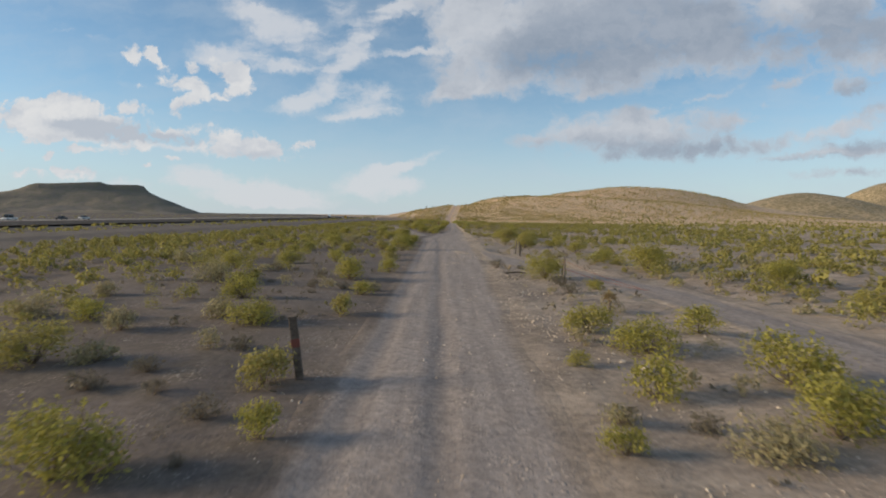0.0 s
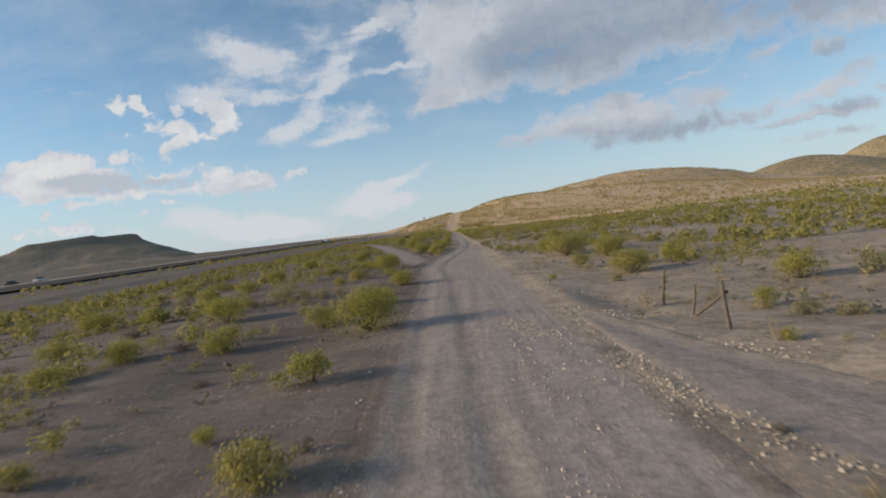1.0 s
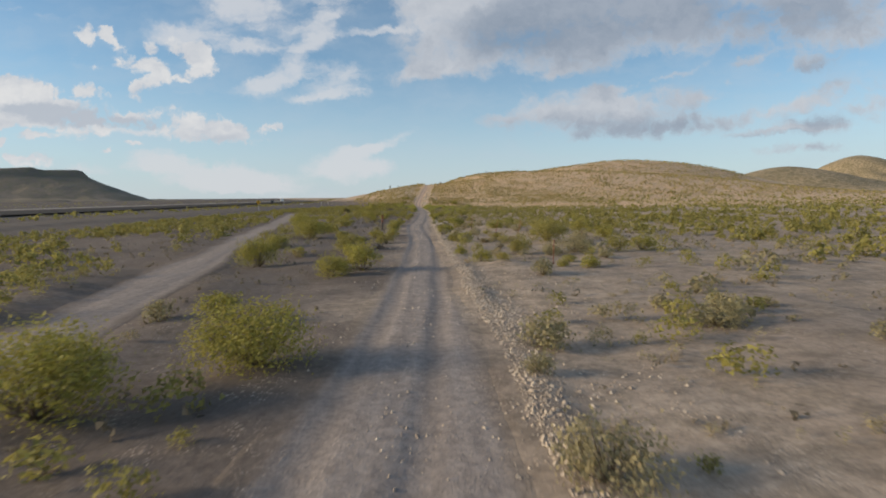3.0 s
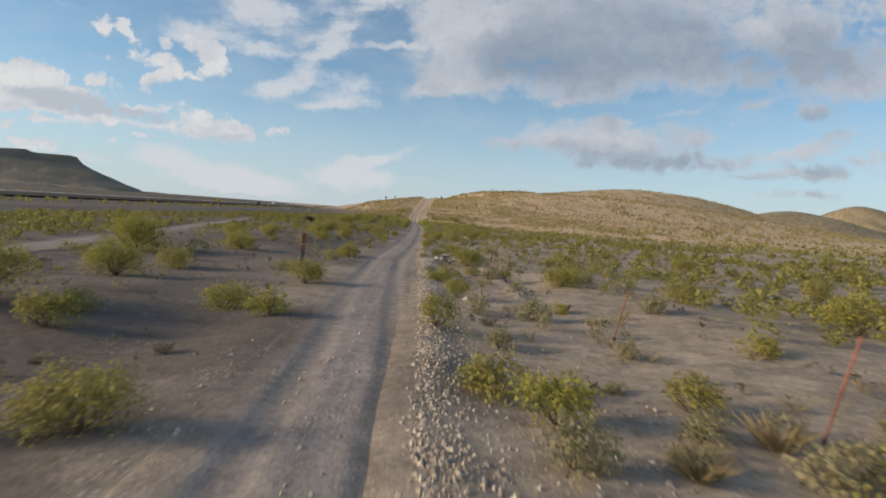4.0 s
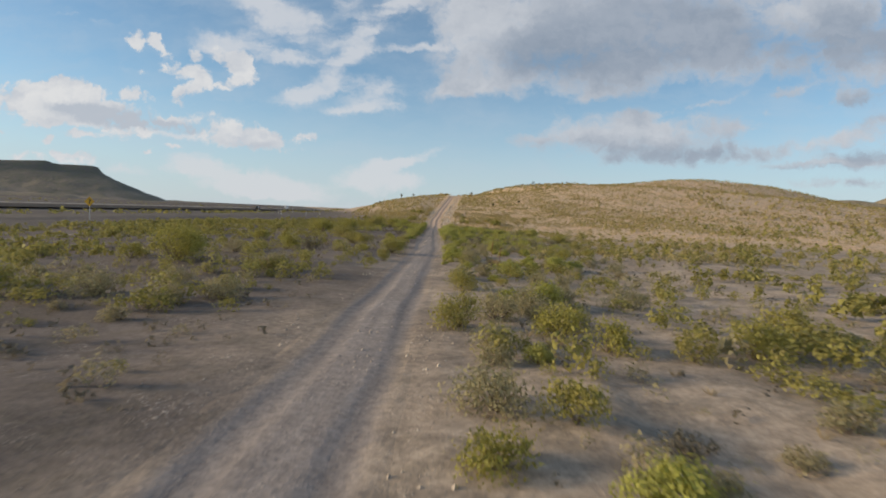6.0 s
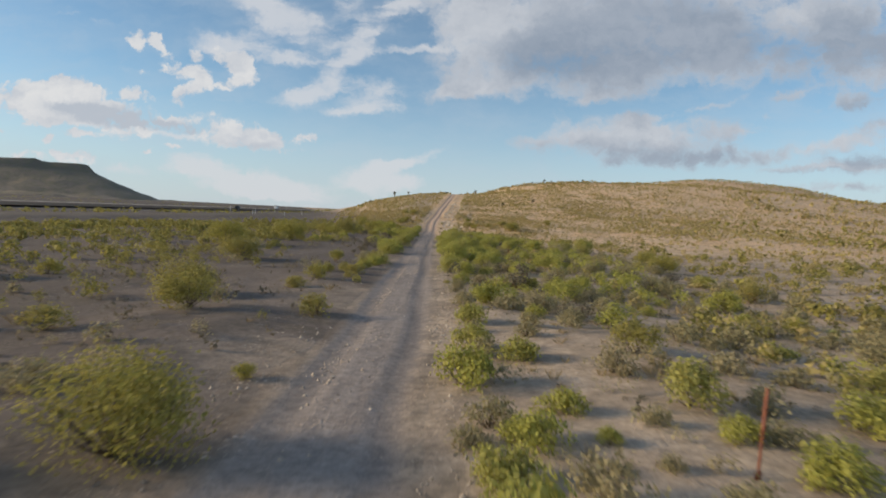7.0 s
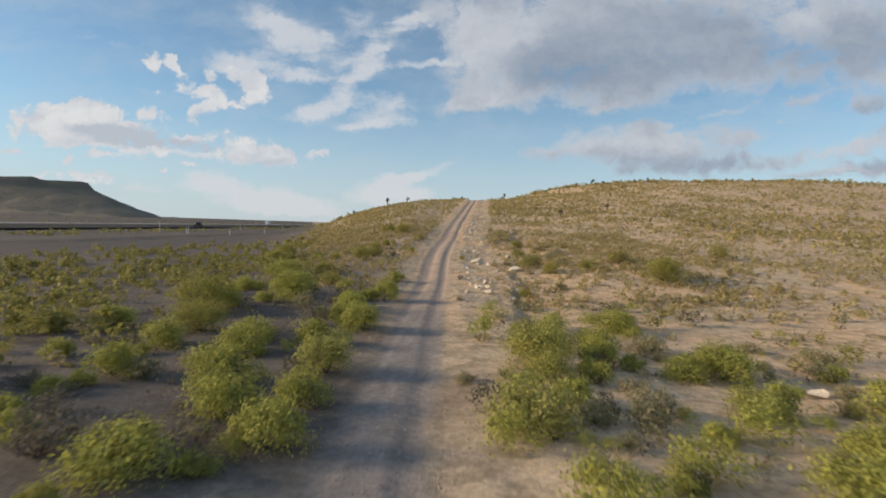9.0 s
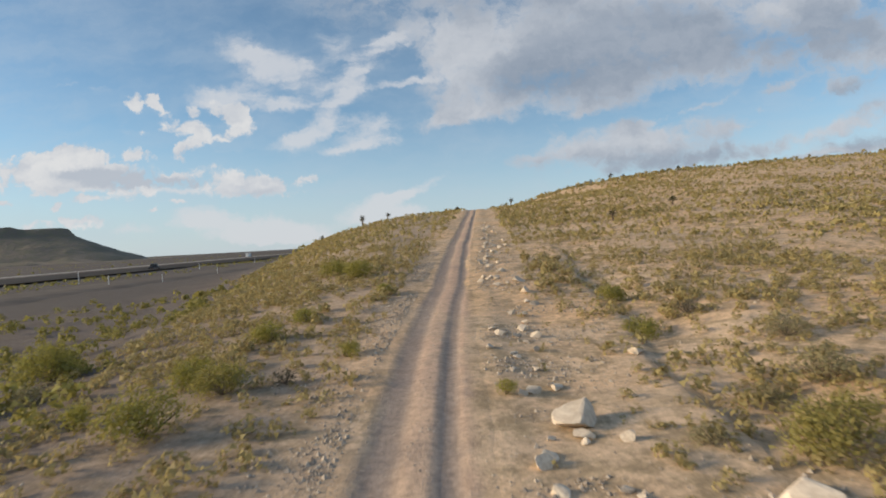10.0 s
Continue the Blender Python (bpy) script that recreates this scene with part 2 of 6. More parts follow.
def soil(name, road=False):
    """Desert soil: dark on the open plain with cloud shade in its colour, pale washed sand to the east, fine pebbles,
    redder and paled by painted sun on the hill.
    A road adds its packed tread: streaked lengthwise, smooth in the ruts with painted shade there, gravelly between
    them."""
    m, k, b = material(name, 0.97)
    b.inputs["Specular IOR Level"].default_value = 0.1
    p = k.add("ShaderNodeNewGeometry").outputs["Position"]
    xyz = k.add("ShaderNodeSeparateXYZ")
    k.put(xyz.inputs[0], p)
    patches, grain = k.noise(p, 0.16, 5.0, 0.6, 0.6), k.noise(p, 2.2, 6.0, 0.65)
    mottle = k.noise(p, 0.7, 6.0, 0.7)
    c = k.mix(k.step(patches, 0.38, 0.62), SHADED_SOIL, SAND)
    c = k.mix(k.math("MULTIPLY", k.step(k.noise(p, 0.05, 3.0, 0.5), 0.45, 0.7), 0.15), c, WASH)
    east = k.step(k.math("ADD", xyz.outputs[0], k.math("MULTIPLY_ADD", patches, 14.0, -7.0)), -3.0, 4.0)
    c = k.mix(k.math("MULTIPLY", east, 0.8), c, k.mix(k.step(xyz.outputs[1], 70.0, 235.0), k.mix(k.step(patches, 0.40, 0.60), WASH, (0.440, 0.364, 0.290, 1)), k.mix(k.step(patches, 0.40, 0.60), (0.430, 0.348, 0.268, 1), (0.540, 0.435, 0.330, 1))))
    # the slope's pale colours carry its sunlight
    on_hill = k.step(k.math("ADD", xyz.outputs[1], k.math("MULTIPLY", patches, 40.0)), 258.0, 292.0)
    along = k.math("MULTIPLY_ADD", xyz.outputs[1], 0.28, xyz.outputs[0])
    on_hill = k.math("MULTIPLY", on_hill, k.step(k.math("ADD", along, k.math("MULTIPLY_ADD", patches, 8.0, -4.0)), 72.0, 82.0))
    # the far west plain is painted darker for the cloud shade over it
    c = k.mix(k.step(k.math("ADD", xyz.outputs[0], k.math("MULTIPLY_ADD", patches, 20.0, -10.0)), -38.0, -46.0), c, SHADED_GRAVEL)
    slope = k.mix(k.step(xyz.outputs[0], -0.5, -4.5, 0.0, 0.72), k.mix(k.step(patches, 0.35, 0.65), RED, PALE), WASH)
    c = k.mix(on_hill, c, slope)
    across = k.math("ADD", k.math("MULTIPLY", xyz.outputs[0], 0.963), k.math("MULTIPLY_ADD", xyz.outputs[1], -0.269, 1.1))
    length = k.math("ADD", k.math("MULTIPLY", xyz.outputs[0], 0.269), k.math("MULTIPLY_ADD", xyz.outputs[1], 0.963, -271.7))
    clearing = k.math("MULTIPLY", k.step(k.math("ABSOLUTE", across), 4.6, 3.0), k.step(k.math("ABSOLUTE", length), 25.0, 21.0))
    c = k.mix(clearing, c, RED)
    litter = k.math("MULTIPLY", k.step(k.noise(p, 1.1, 8.0, 0.75), 0.44, 0.60), k.step(k.noise(p, 0.22, 4.0, 0.6), 0.30, 0.52))
    c = k.mix(k.math("MULTIPLY", litter, k.math("MULTIPLY_ADD", on_hill, 0.30, 0.38)), c, k.mix(on_hill, (0.130, 0.112, 0.082, 1), (0.275, 0.222, 0.135, 1)))
    c = k.mix(k.step(mottle, 0.40, 0.66, 0.0, 0.5), c, k.mix(0.55, c, k.mix(on_hill, SHADED_SOIL, (0.360, 0.262, 0.172, 1))))
    if road:
        worn = k.add("ShaderNodeAttribute", attribute_name="worn").outputs["Fac"]
        rut = k.add("ShaderNodeAttribute", attribute_name="rut").outputs["Fac"]
        drawn = k.add("ShaderNodeMapping")
        k.put(drawn.inputs["Vector"], p)
        drawn.inputs["Scale"].default_value = (3.2, 0.16, 1.0)
        streak = k.noise(drawn.outputs[0], 1.0, 6.0, 0.65, 0.4)
        tread = k.mix(k.step(streak, 0.36, 0.64), TREAD_DARK, TREAD_PALE)
        tread = k.mix(0.55, tread, TREAD)
        # ruts: grey dust together with the hollow's shade, mixed into the colour
        tread = k.mix(k.math("MULTIPLY", rut, 0.6), tread, k.mix(k.step(streak, 0.42, 0.58), (0.215, 0.191, 0.178, 1), TREAD_DARK))
        washed = k.math("MULTIPLY", k.step(k.math("ADD", xyz.outputs[0], k.math("MULTIPLY_ADD", mottle, 2.0, -1.0)), 0.6, 2.6), k.math("MULTIPLY", k.step(xyz.outputs[1], 50.0, 60.0), k.step(xyz.outputs[1], 84.0, 76.0)))
        tread = k.mix(k.math("MULTIPLY", washed, 0.6), tread, (0.450, 0.372, 0.300, 1))
        # the upper tread's own tan, made paler to hold the sun up there
        upper = k.step(k.math("ADD", xyz.outputs[1], k.math("MULTIPLY", patches, 24.0)), 288.0, 308.0)
        tread = k.mix(k.math("MULTIPLY", upper, k.math("MULTIPLY_ADD", rut, -0.72, 1.0)), tread, k.mix(k.step(patches, 0.40, 0.80), TREAD_HILL, PALE))
        tread = k.mix(k.step(mottle, 0.45, 0.70, 0.0, 0.4), tread, TREAD_DARK)
        c = k.mix(k.step(k.math("ADD", worn, k.math("MULTIPLY_ADD", grain, 0.9, -0.45)), 0.15, 0.85), c, tread)
    c = k.mix(k.math("MULTIPLY", k.step(grain, 0.35, 0.7), 0.35), c, k.mix(0.5, c, (0.12, 0.10, 0.085, 1)))
    speckle = k.noise(p, 5.5, 9.0, 0.82)
    c = k.mix(1.0, c, k.mix(k.step(speckle, 0.34, 0.66), (0.78, 0.78, 0.79, 1), (1.24, 1.24, 1.23, 1)), "MULTIPLY")
    height = k.math("ADD", k.math("MULTIPLY", grain, 0.7), k.math("MULTIPLY", k.noise(p, 11.0, 4.0, 0.65), 0.5))
    for scale, gate, weight in ((9.0, 0.60, 0.5), (21.0, 0.52, 0.4)):
        cells, tint = k.voronoi(p, scale), k.voronoi(p, scale, out="Color")
        hue = k.add("ShaderNodeSeparateXYZ")
        k.put(hue.inputs[0], tint)
        spot = k.math("MULTIPLY", k.step(cells, 0.36, 0.24), k.math("MULTIPLY", k.step(k.noise(p, 0.9, 3.0), gate - 0.08, gate + 0.1), k.step(hue.outputs[1], 0.45, 0.55)))
        if road:
            spot = k.math("MULTIPLY", spot, k.math("MULTIPLY_ADD", rut, -0.8, 1.0))
        c = k.mix(k.math("MULTIPLY", spot, 0.75), c, k.mix(hue.outputs[0], (0.21, 0.18, 0.16, 1), (0.56, 0.49, 0.42, 1)))
        height = k.math("ADD", height, k.math("MULTIPLY", spot, weight))
    k.put(b.inputs["Base Color"], c)
    bump(k, b, height, 0.55, 0.05)
    return m


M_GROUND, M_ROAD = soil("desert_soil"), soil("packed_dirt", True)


def plain(name, colour, other, scale=8.0, rough=0.85, metal=0.0, bumps=0.3, gloss=0.25):
    """A surface mottled between two colours, varied from object to object."""
    m, k, b = material(name, rough, metal)
    b.inputs["Specular IOR Level"].default_value = gloss
    p = k.add("ShaderNodeTexCoord").outputs["Object"]
    f = k.noise(p, scale, 5.0, 0.6)
    c = k.mix(k.step(f, 0.3, 0.7), colour, other)
    r = k.add("ShaderNodeObjectInfo").outputs["Random"]
    c = k.mix(1.0, c, k.mix(r, (0.82, 0.82, 0.82, 1), (1.12, 1.12, 1.12, 1)), "MULTIPLY")
    k.put(b.inputs["Base Color"], c)
    bump(k, b, f, bumps, 0.02)
    return m


def leafy(name, young, old, dry, own=True):
    """Small leaves: each spray its own tone, some plants drier, some light let through."""
    m, k, b = material(name, 0.6)
    geo = k.add("ShaderNodeNewGeometry")
    p, island = geo.outputs["Position"], geo.outputs["Random Per Island"]
    r = k.add("ShaderNodeObjectInfo").outputs["Random"] if own else k.noise(p, 0.45, 2.0)
    c = k.mix(k.step(k.math("ADD", k.math("MULTIPLY", island, 0.34), k.math("MULTIPLY", k.noise(p, 3.0, 3.0, 0.6), 0.8)), 0.22, 0.92), old, young)
    c = k.mix(k.step(r, 0.55, 0.95, 0.0, 0.5), c, dry)
    c = k.mix(k.step(island, 0.90, 0.94, 0.0, 0.55), c, k.mix(0.5, dry, (0.11, 0.09, 0.065, 1)))
    k.put(b.inputs["Base Color"], c)
    b.inputs["Specular IOR Level"].default_value = 0.15
    t = k.add("ShaderNodeBsdfTranslucent")
    k.put(t.inputs[0], k.mix(0.35, c, young))
    s = k.add("ShaderNodeMixShader")
    s.inputs[0].default_value = 0.38
    k.put(s.inputs[1], b.outputs[0]), k.put(s.inputs[2], t.outputs[0])
    k.put(m.node_tree.nodes["Material Output"].inputs[0], s.outputs[0])
    return m


M_CREOSOTE = leafy("creosote_leaf", (0.440, 0.410, 0.095, 1), (0.200, 0.192, 0.060, 1), (0.310, 0.265, 0.120, 1))
M_LUSH = leafy("lush_leaf", (0.490, 0.485, 0.115, 1), (0.225, 0.235, 0.075, 1), (0.370, 0.340, 0.135, 1))
M_GREY = leafy("grey_leaf", (0.205, 0.186, 0.138, 1), (0.120, 0.110, 0.083, 1), (0.220, 0.188, 0.138, 1))
M_SAGE = leafy("sage_leaf", (0.400, 0.362, 0.200, 1), (0.230, 0.212, 0.125, 1), (0.350, 0.298, 0.190, 1))
M_FAR = leafy("far_shrub_leaf", (0.390, 0.358, 0.105, 1), (0.180, 0.172, 0.062, 1), (0.290, 0.245, 0.128, 1), False)
M_HILLSHRUB = leafy("hill_shrub_leaf", (0.505, 0.422, 0.190, 1), (0.270, 0.230, 0.115, 1), (0.475, 0.372, 0.208, 1), False)
M_SLOPE = leafy("slope_shrub_leaf", (0.500, 0.420, 0.178, 1), (0.268, 0.232, 0.110, 1), (0.490, 0.385, 0.205, 1), False)
M_STRAW = leafy("dry_grass", (0.480, 0.390, 0.220, 1), (0.300, 0.240, 0.140, 1), (0.400, 0.330, 0.200, 1))
M_YUCCA = leafy("yucca_leaf", (0.130, 0.125, 0.060, 1), (0.075, 0.070, 0.040, 1), (0.150, 0.115, 0.070, 1))
M_STEM = plain("shrub_stem", (0.130, 0.100, 0.078, 1), (0.200, 0.165, 0.130, 1), 12.0)
M_ROCK = plain("limestone", (0.540, 0.455, 0.360, 1), (0.720, 0.635, 0.520, 1), 5.0, 0.9, 0.0, 0.8)
M_DARKROCK = plain("grey_stone", (0.270, 0.235, 0.205, 1), (0.390, 0.340, 0.290, 1), 6.0, 0.9, 0.0, 0.8)


def pebbles():
    m, k, b = material("pebbles", 0.9)
    i = k.add("ShaderNodeNewGeometry").outputs["Random Per Island"]
    k.put(b.inputs["Base Color"], k.mix(i, (0.250, 0.213, 0.180, 1), (0.530, 0.460, 0.380, 1)))
    return m


M_PEBBLE = pebbles()
M_WOOD = plain("weathered_wood", (0.085, 0.065, 0.050, 1), (0.170, 0.140, 0.115, 1), 9.0)
M_GREYWOOD = plain("grey_wood", (0.105, 0.088, 0.073, 1), (0.175, 0.150, 0.124, 1), 9.0)
M_TAPE = plain("red_tape", (0.240, 0.070, 0.050, 1), (0.180, 0.070, 0.055, 1), 9.0, 0.5)
M_ORANGE = plain("orange_paint", (0.330, 0.115, 0.070, 1), (0.230, 0.095, 0.065, 1), 9.0, 0.6)
M_RUST = plain("rusty_steel", (0.150, 0.060, 0.035, 1), (0.330, 0.110, 0.060, 1), 14.0, 0.7, 0.3)
M_YELLOW = plain("yellow_paint", (0.620, 0.370, 0.030, 1), (0.560, 0.330, 0.035, 1), 6.0, 0.5)
M_WHITE = plain("white_paint", (0.780, 0.780, 0.760, 1), (0.700, 0.700, 0.690, 1), 6.0, 0.5)
M_BLACK = plain("black_rubber", (0.025, 0.025, 0.026, 1), (0.040, 0.040, 0.040, 1), 6.0, 0.7)
M_GLASS = plain("dark_window", (0.030, 0.035, 0.040, 1), (0.045, 0.050, 0.055, 1), 3.0, 0.15)
M_DARKCAR = plain("dark_car_paint", (0.045, 0.047, 0.055, 1), (0.060, 0.062, 0.070, 1), 3.0, 0.35)
M_STEEL = plain("galvanised_steel", (0.420, 0.420, 0.420, 1), (0.520, 0.520, 0.520, 1), 9.0, 0.45, 0.7)
M_CONCRETE = plain("concrete", (0.400, 0.390, 0.370, 1), (0.480, 0.470, 0.450, 1), 0.6, 0.95, 0.0, 0.3, 0.05)
M_ASPHALT = plain("asphalt", (0.050, 0.048, 0.048, 1), (0.075, 0.072, 0.070, 1), 0.4, 1.0, 0.0, 0.3, 0.05)
M_SHOULDER = plain("gravel_shoulder", (0.125, 0.112, 0.102, 1), (0.175, 0.154, 0.134, 1), 0.3, 1.0, 0.0, 0.3, 0.05)


def mesa_rock(name, one, two, brush):
    m, k, b = material(name, 0.95)
    p = k.add("ShaderNodeNewGeometry").outputs["Position"]
    xyz = k.add("ShaderNodeSeparateXYZ")
    k.put(xyz.inputs[0], p)
    f = k.noise(p, 0.012, 6.0, 0.6)
    c = k.mix(k.step(f, 0.35, 0.65), one, two)
    c = k.mix(k.step(k.noise(p, 0.11, 6.0, 0.75), 0.44, 0.56, 0.0, 0.75), c, brush)
    c = k.mix(k.math("MULTIPLY", k.step(xyz.outputs[2], 20.0, 6.0), k.step(k.noise(p, 0.02, 3.0), 0.5, 0.6)), c, (0.24, 0.205, 0.165, 1))
    k.put(b.inputs["Base Color"], c)
    bump(k, b, k.noise(p, 0.05, 6.0, 0.65), 0.6, 6.0)
    return m


# the mesa's brown is darkened to include the cloud shade lying on it
M_MESA = mesa_rock("shaded_mesa_slope", (0.165, 0.145, 0.122, 1), (0.215, 0.180, 0.146, 1), (0.160, 0.155, 0.105, 1))
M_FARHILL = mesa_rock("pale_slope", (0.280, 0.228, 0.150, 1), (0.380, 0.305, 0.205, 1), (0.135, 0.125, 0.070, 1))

# ---------------------------------------------------------------- shapes of the land


def smooth(v, a, b):
    t = np.clip((np.asarray(v, float) - a) / (b - a), 0, 1)
    return t * t * (3 - 2 * t)


def value_noise(x, y, cell, seed):
    """Soft random relief, -1 to 1."""
    x, y = np.asarray(x, float) / cell + 1000, np.asarray(y, float) / cell + 1000
    xi, yi = np.floor(x).astype(np.int64), np.floor(y).astype(np.int64)
    fx, fy = x - xi, y - yi
    fx, fy = fx * fx * (3 - 2 * fx), fy * fy * (3 - 2 * fy)

    def lattice(a, b):
        h = (a * 374761393 + b * 668265263 + seed * 1442695041) & 0x7FFFFFFF
        h = ((h ^ (h >> 13)) * 1274126177) & 0x7FFFFFFF
        return ((h ^ (h >> 16)) & 0xFFFF) / 32767.5 - 1
    low = lattice(xi, yi) * (1 - fx) + lattice(xi + 1, yi) * fx
    high = lattice(xi, yi + 1) * (1 - fx) + lattice(xi + 1, yi + 1) * fx
    return low * (1 - fy) + high * fy


PROFILE_Y = np.array([-400, 0, 60, 133, 180, 250, 280, 291, 300, 315, 326, 360, 397, 425, 470, 600.0])
PROFILE_Z = np.array([-.5, -.2, 0, .1, -.2, -.7, -.9, -.6, .15, 1.35, 2.5, 6.0, 9.8, 10.6, 7.5, 2.0])
RIGHT_Y = np.array([-50, 0, 30, 70, 100, 130, 165, 210, 240, 262, 285, 305, 321, 397, 600.0])
RIGHT_X = np.array([1.6, 1.7, 2.2, 2.5, 2.1, 1.8, 2.3, 2.3, 1.7, 1.0, .75, .7, 1.0, 5.0, 10])
LEFT_Y = np.array([-50, 0, 25, 50, 66, 72, 80, 100, 116, 135, 150, 165, 205, 230, 255, 275, 300, 311, 332, 397, 600.0])
LEFT_X = np.array([-2.1, -2.2, -2.5, -3.0, -3.6, -3.4, -1.7, -.6, -.4, -1.2, -.7, -.4, -.3, -.9, -1.3, -1.8, -2.2, -1.95, -1.1, 2.6, 7.6])


def soft_interp(y, ys, zs, r=6.0):
    y = np.asarray(y, float)
    return sum(np.interp(y + d * r, ys, zs) * w for d, w in ((-1, .15), (-.5, .22), (0, .26), (.5, .22), (1, .15)))


def road_right(y):
    return soft_interp(y, RIGHT_Y, RIGHT_X) + 0.10 * value_noise(y, 0 * np.asarray(y), 3.0, 5)


def road_left(y):
    return soft_interp(y, LEFT_Y, LEFT_X) + 0.10 * value_noise(y, 0 * np.asarray(y), 4.6, 6)


def road_mid(y):
    return 0.5 * (soft_interp(y, RIGHT_Y, RIGHT_X) + soft_interp(y, LEFT_Y, LEFT_X))


HILLS = ((35.32, 202.73, 584.26, 56.83, 123.64, -1.284), (16.38, 111.63, 412.7, 104.75, 49.5, 0.124), (5.52, 28.96, 452.45, 44.3, 14.55, -0.5))


def land(x, y):
    """Height of the land, before ruts."""
    x, y = np.asarray(x, float), np.asarray(y, float)
    z = -0.4 + 0 * x
    for a, x0, y0, sx, sy, r in HILLS:
        c, s = math.cos(r), math.sin(r)
        p, q = (x - x0) * c + (y - y0) * s, -(x - x0) * s + (y - y0) * c
        z = z + a * np.exp(-0.5 * ((p / sx) ** 2 + (q / sy) ** 2))
    edge = 1 / (1 + np.exp(-np.clip((x + 19.57 + 0.2812 * (y - 350)) / 5.0, -30, 30)))
    z = -1.5 + (z + 1.5) * edge
    wide = np.where(x < road_mid(y), 26 - 17 * smooth(y, 272, 300), 60 - 50 * smooth(y, 272, 300))
    near = np.exp(-0.5 * ((x - road_mid(y)) / wide) ** 2)
    return z + (soft_interp(y, PROFILE_Y, PROFILE_Z) - z) * near


SIDE_RIGHT = ((9.4, -6.0), (9.35, 8.0), (9.2, 15.0), (8.5, 22.0), (6.6, 27.5), (4.2, 34.0), (3.0, 37.5), (1.6, 44.0), (0.9, 54.0))
SIDE_LEFT = ((-2.6, 67.0), (-3.2, 70.5), (-4.1, 74.5), (-5.6, 82.5), (-8.1, 98.0), (-10.7, 113.0), (-14.2, 132.0), (-19.5, 160.0), (-33.0, 225.0))


def from_line(x, y, line):
    """Distance from a polyline."""
    best = np.full(np.shape(x), 1e9)
    for (ax, ay), (bx, by) in zip(line, line[1:]):
        dx, dy = bx - ax, by - ay
        t = np.clip(((x - ax) * dx + (y - ay) * dy) / (dx * dx + dy * dy), 0, 1)
        best = np.minimum(best, np.hypot(x - ax - t * dx, y - ay - t * dy))
    return best


def side_bed(x, y):
    """One under the side tracks, nought beside them."""
    return 1 - smooth(np.minimum(from_line(x, y, SIDE_RIGHT), from_line(x, y, SIDE_LEFT)), 0.7, 1.5)


def ground_height(x, y):
    """The open ground: land, hummocks, the wheel-worn strip pressed in, berms and the small gully."""
    x, y = np.asarray(x, float), np.asarray(y, float)
    right, left = road_right(y), road_left(y)
    out = np.maximum(x - right, left - x)
    off = smooth(out, 0.0, 2.5) * smooth(np.minimum(from_line(x, y, SIDE_RIGHT), from_line(x, y, SIDE_LEFT)), 1.1, 2.6)
    far = np.hypot(x, np.maximum(y - 300, 0))
    z = land(x, y) + off * (0.10 * value_noise(x, y, 3.3, 1) + 0.05 * value_noise(x, y, 1.1, 2) + 0.25 * value_noise(x, y, 11, 3)) \
        + 1.1 * smooth(far, 60, 400) * value_noise(x, y, 45, 4)
    z = z + (0.045 + 0.05 * smooth(y, 84, 96) * (1 - smooth(y, 160, 175))) * np.exp(-((x - right - 0.45) / 0.40) ** 2) * (0.7 + 0.6 * value_noise(x, y, 1.3, 7))
    z = z + 0.03 * np.exp(-((x - left + 0.40) / 0.40) ** 2) * (0.5 + 0.8 * value_noise(x, y, 1.6, 8))
    z = z + 0.20 * np.exp(-((x - 4.4) / 1.0) ** 2 - ((y - 104.8) / 1.7) ** 2) * (0.8 + 0.4 * value_noise(x, y, 0.8, 16))
    gully = 5.35 + 0.24 * value_noise(y, 0 * y, 5, 9) + 0.22 * value_noise(y, 0 * y, 1.9, 10)
    cut = smooth(x, gully - 0.08, gully + 0.14) * (1 - smooth(x, gully + 0.30, gully + 2.4)) * (0.7 + 0.75 * value_noise(x, y, 2.3, 13))
    z = z + (0.05 * np.exp(-((x - gully + 0.25) / 0.22) ** 2) - 0.16 * cut) * smooth(y, 122, 130) * (1 - smooth(y, 174, 184))
    ditch = 3.75 + 0.082 * (y - 287) + 0.22 * value_noise(y, 0 * y, 4, 12) + 0.18 * value_noise(y, 0 * y, 1.1, 15)
    drop = smooth(x, ditch, ditch + 0.35) * (1 - smooth(x, ditch + 0.8, ditch + 4.0)) * (0.8 + 0.6 * value_noise(x, y, 1.4, 14))
    z = z - 0.20 * drop * smooth(y, 274, 286) * (1 - smooth(y, 322, 340))
    return z - 0.09 * (1 - smooth(out, -0.55, -0.20)) - 0.06 * side_bed(x, y) * smooth(out, -0.1, 0.5)


def rut_shape(x, y):
    """One in the wheel ruts, nought beside them; wider on the hill."""
    left, bend = road_left(y), 0 * np.asarray(y)
    a = left + 0.75 - 0.25 * smooth(y, 225, 255) + 0.27 * smooth(y, 270, 296) + (0.09 - 0.06 * smooth(y, 270, 300)) * value_noise(y, bend, 9, 22)
    b = a + 1.32 - 0.14 * smooth(y, 270, 296) + 0.05 * value_noise(y, bend, 9, 23)
    hill = smooth(y, 278, 296)
    return np.exp(-((x - a) / (0.24 + 0.12 * hill)) ** 4) + np.exp(-((x - b) / (0.22 + 0.02 * hill)) ** 4)


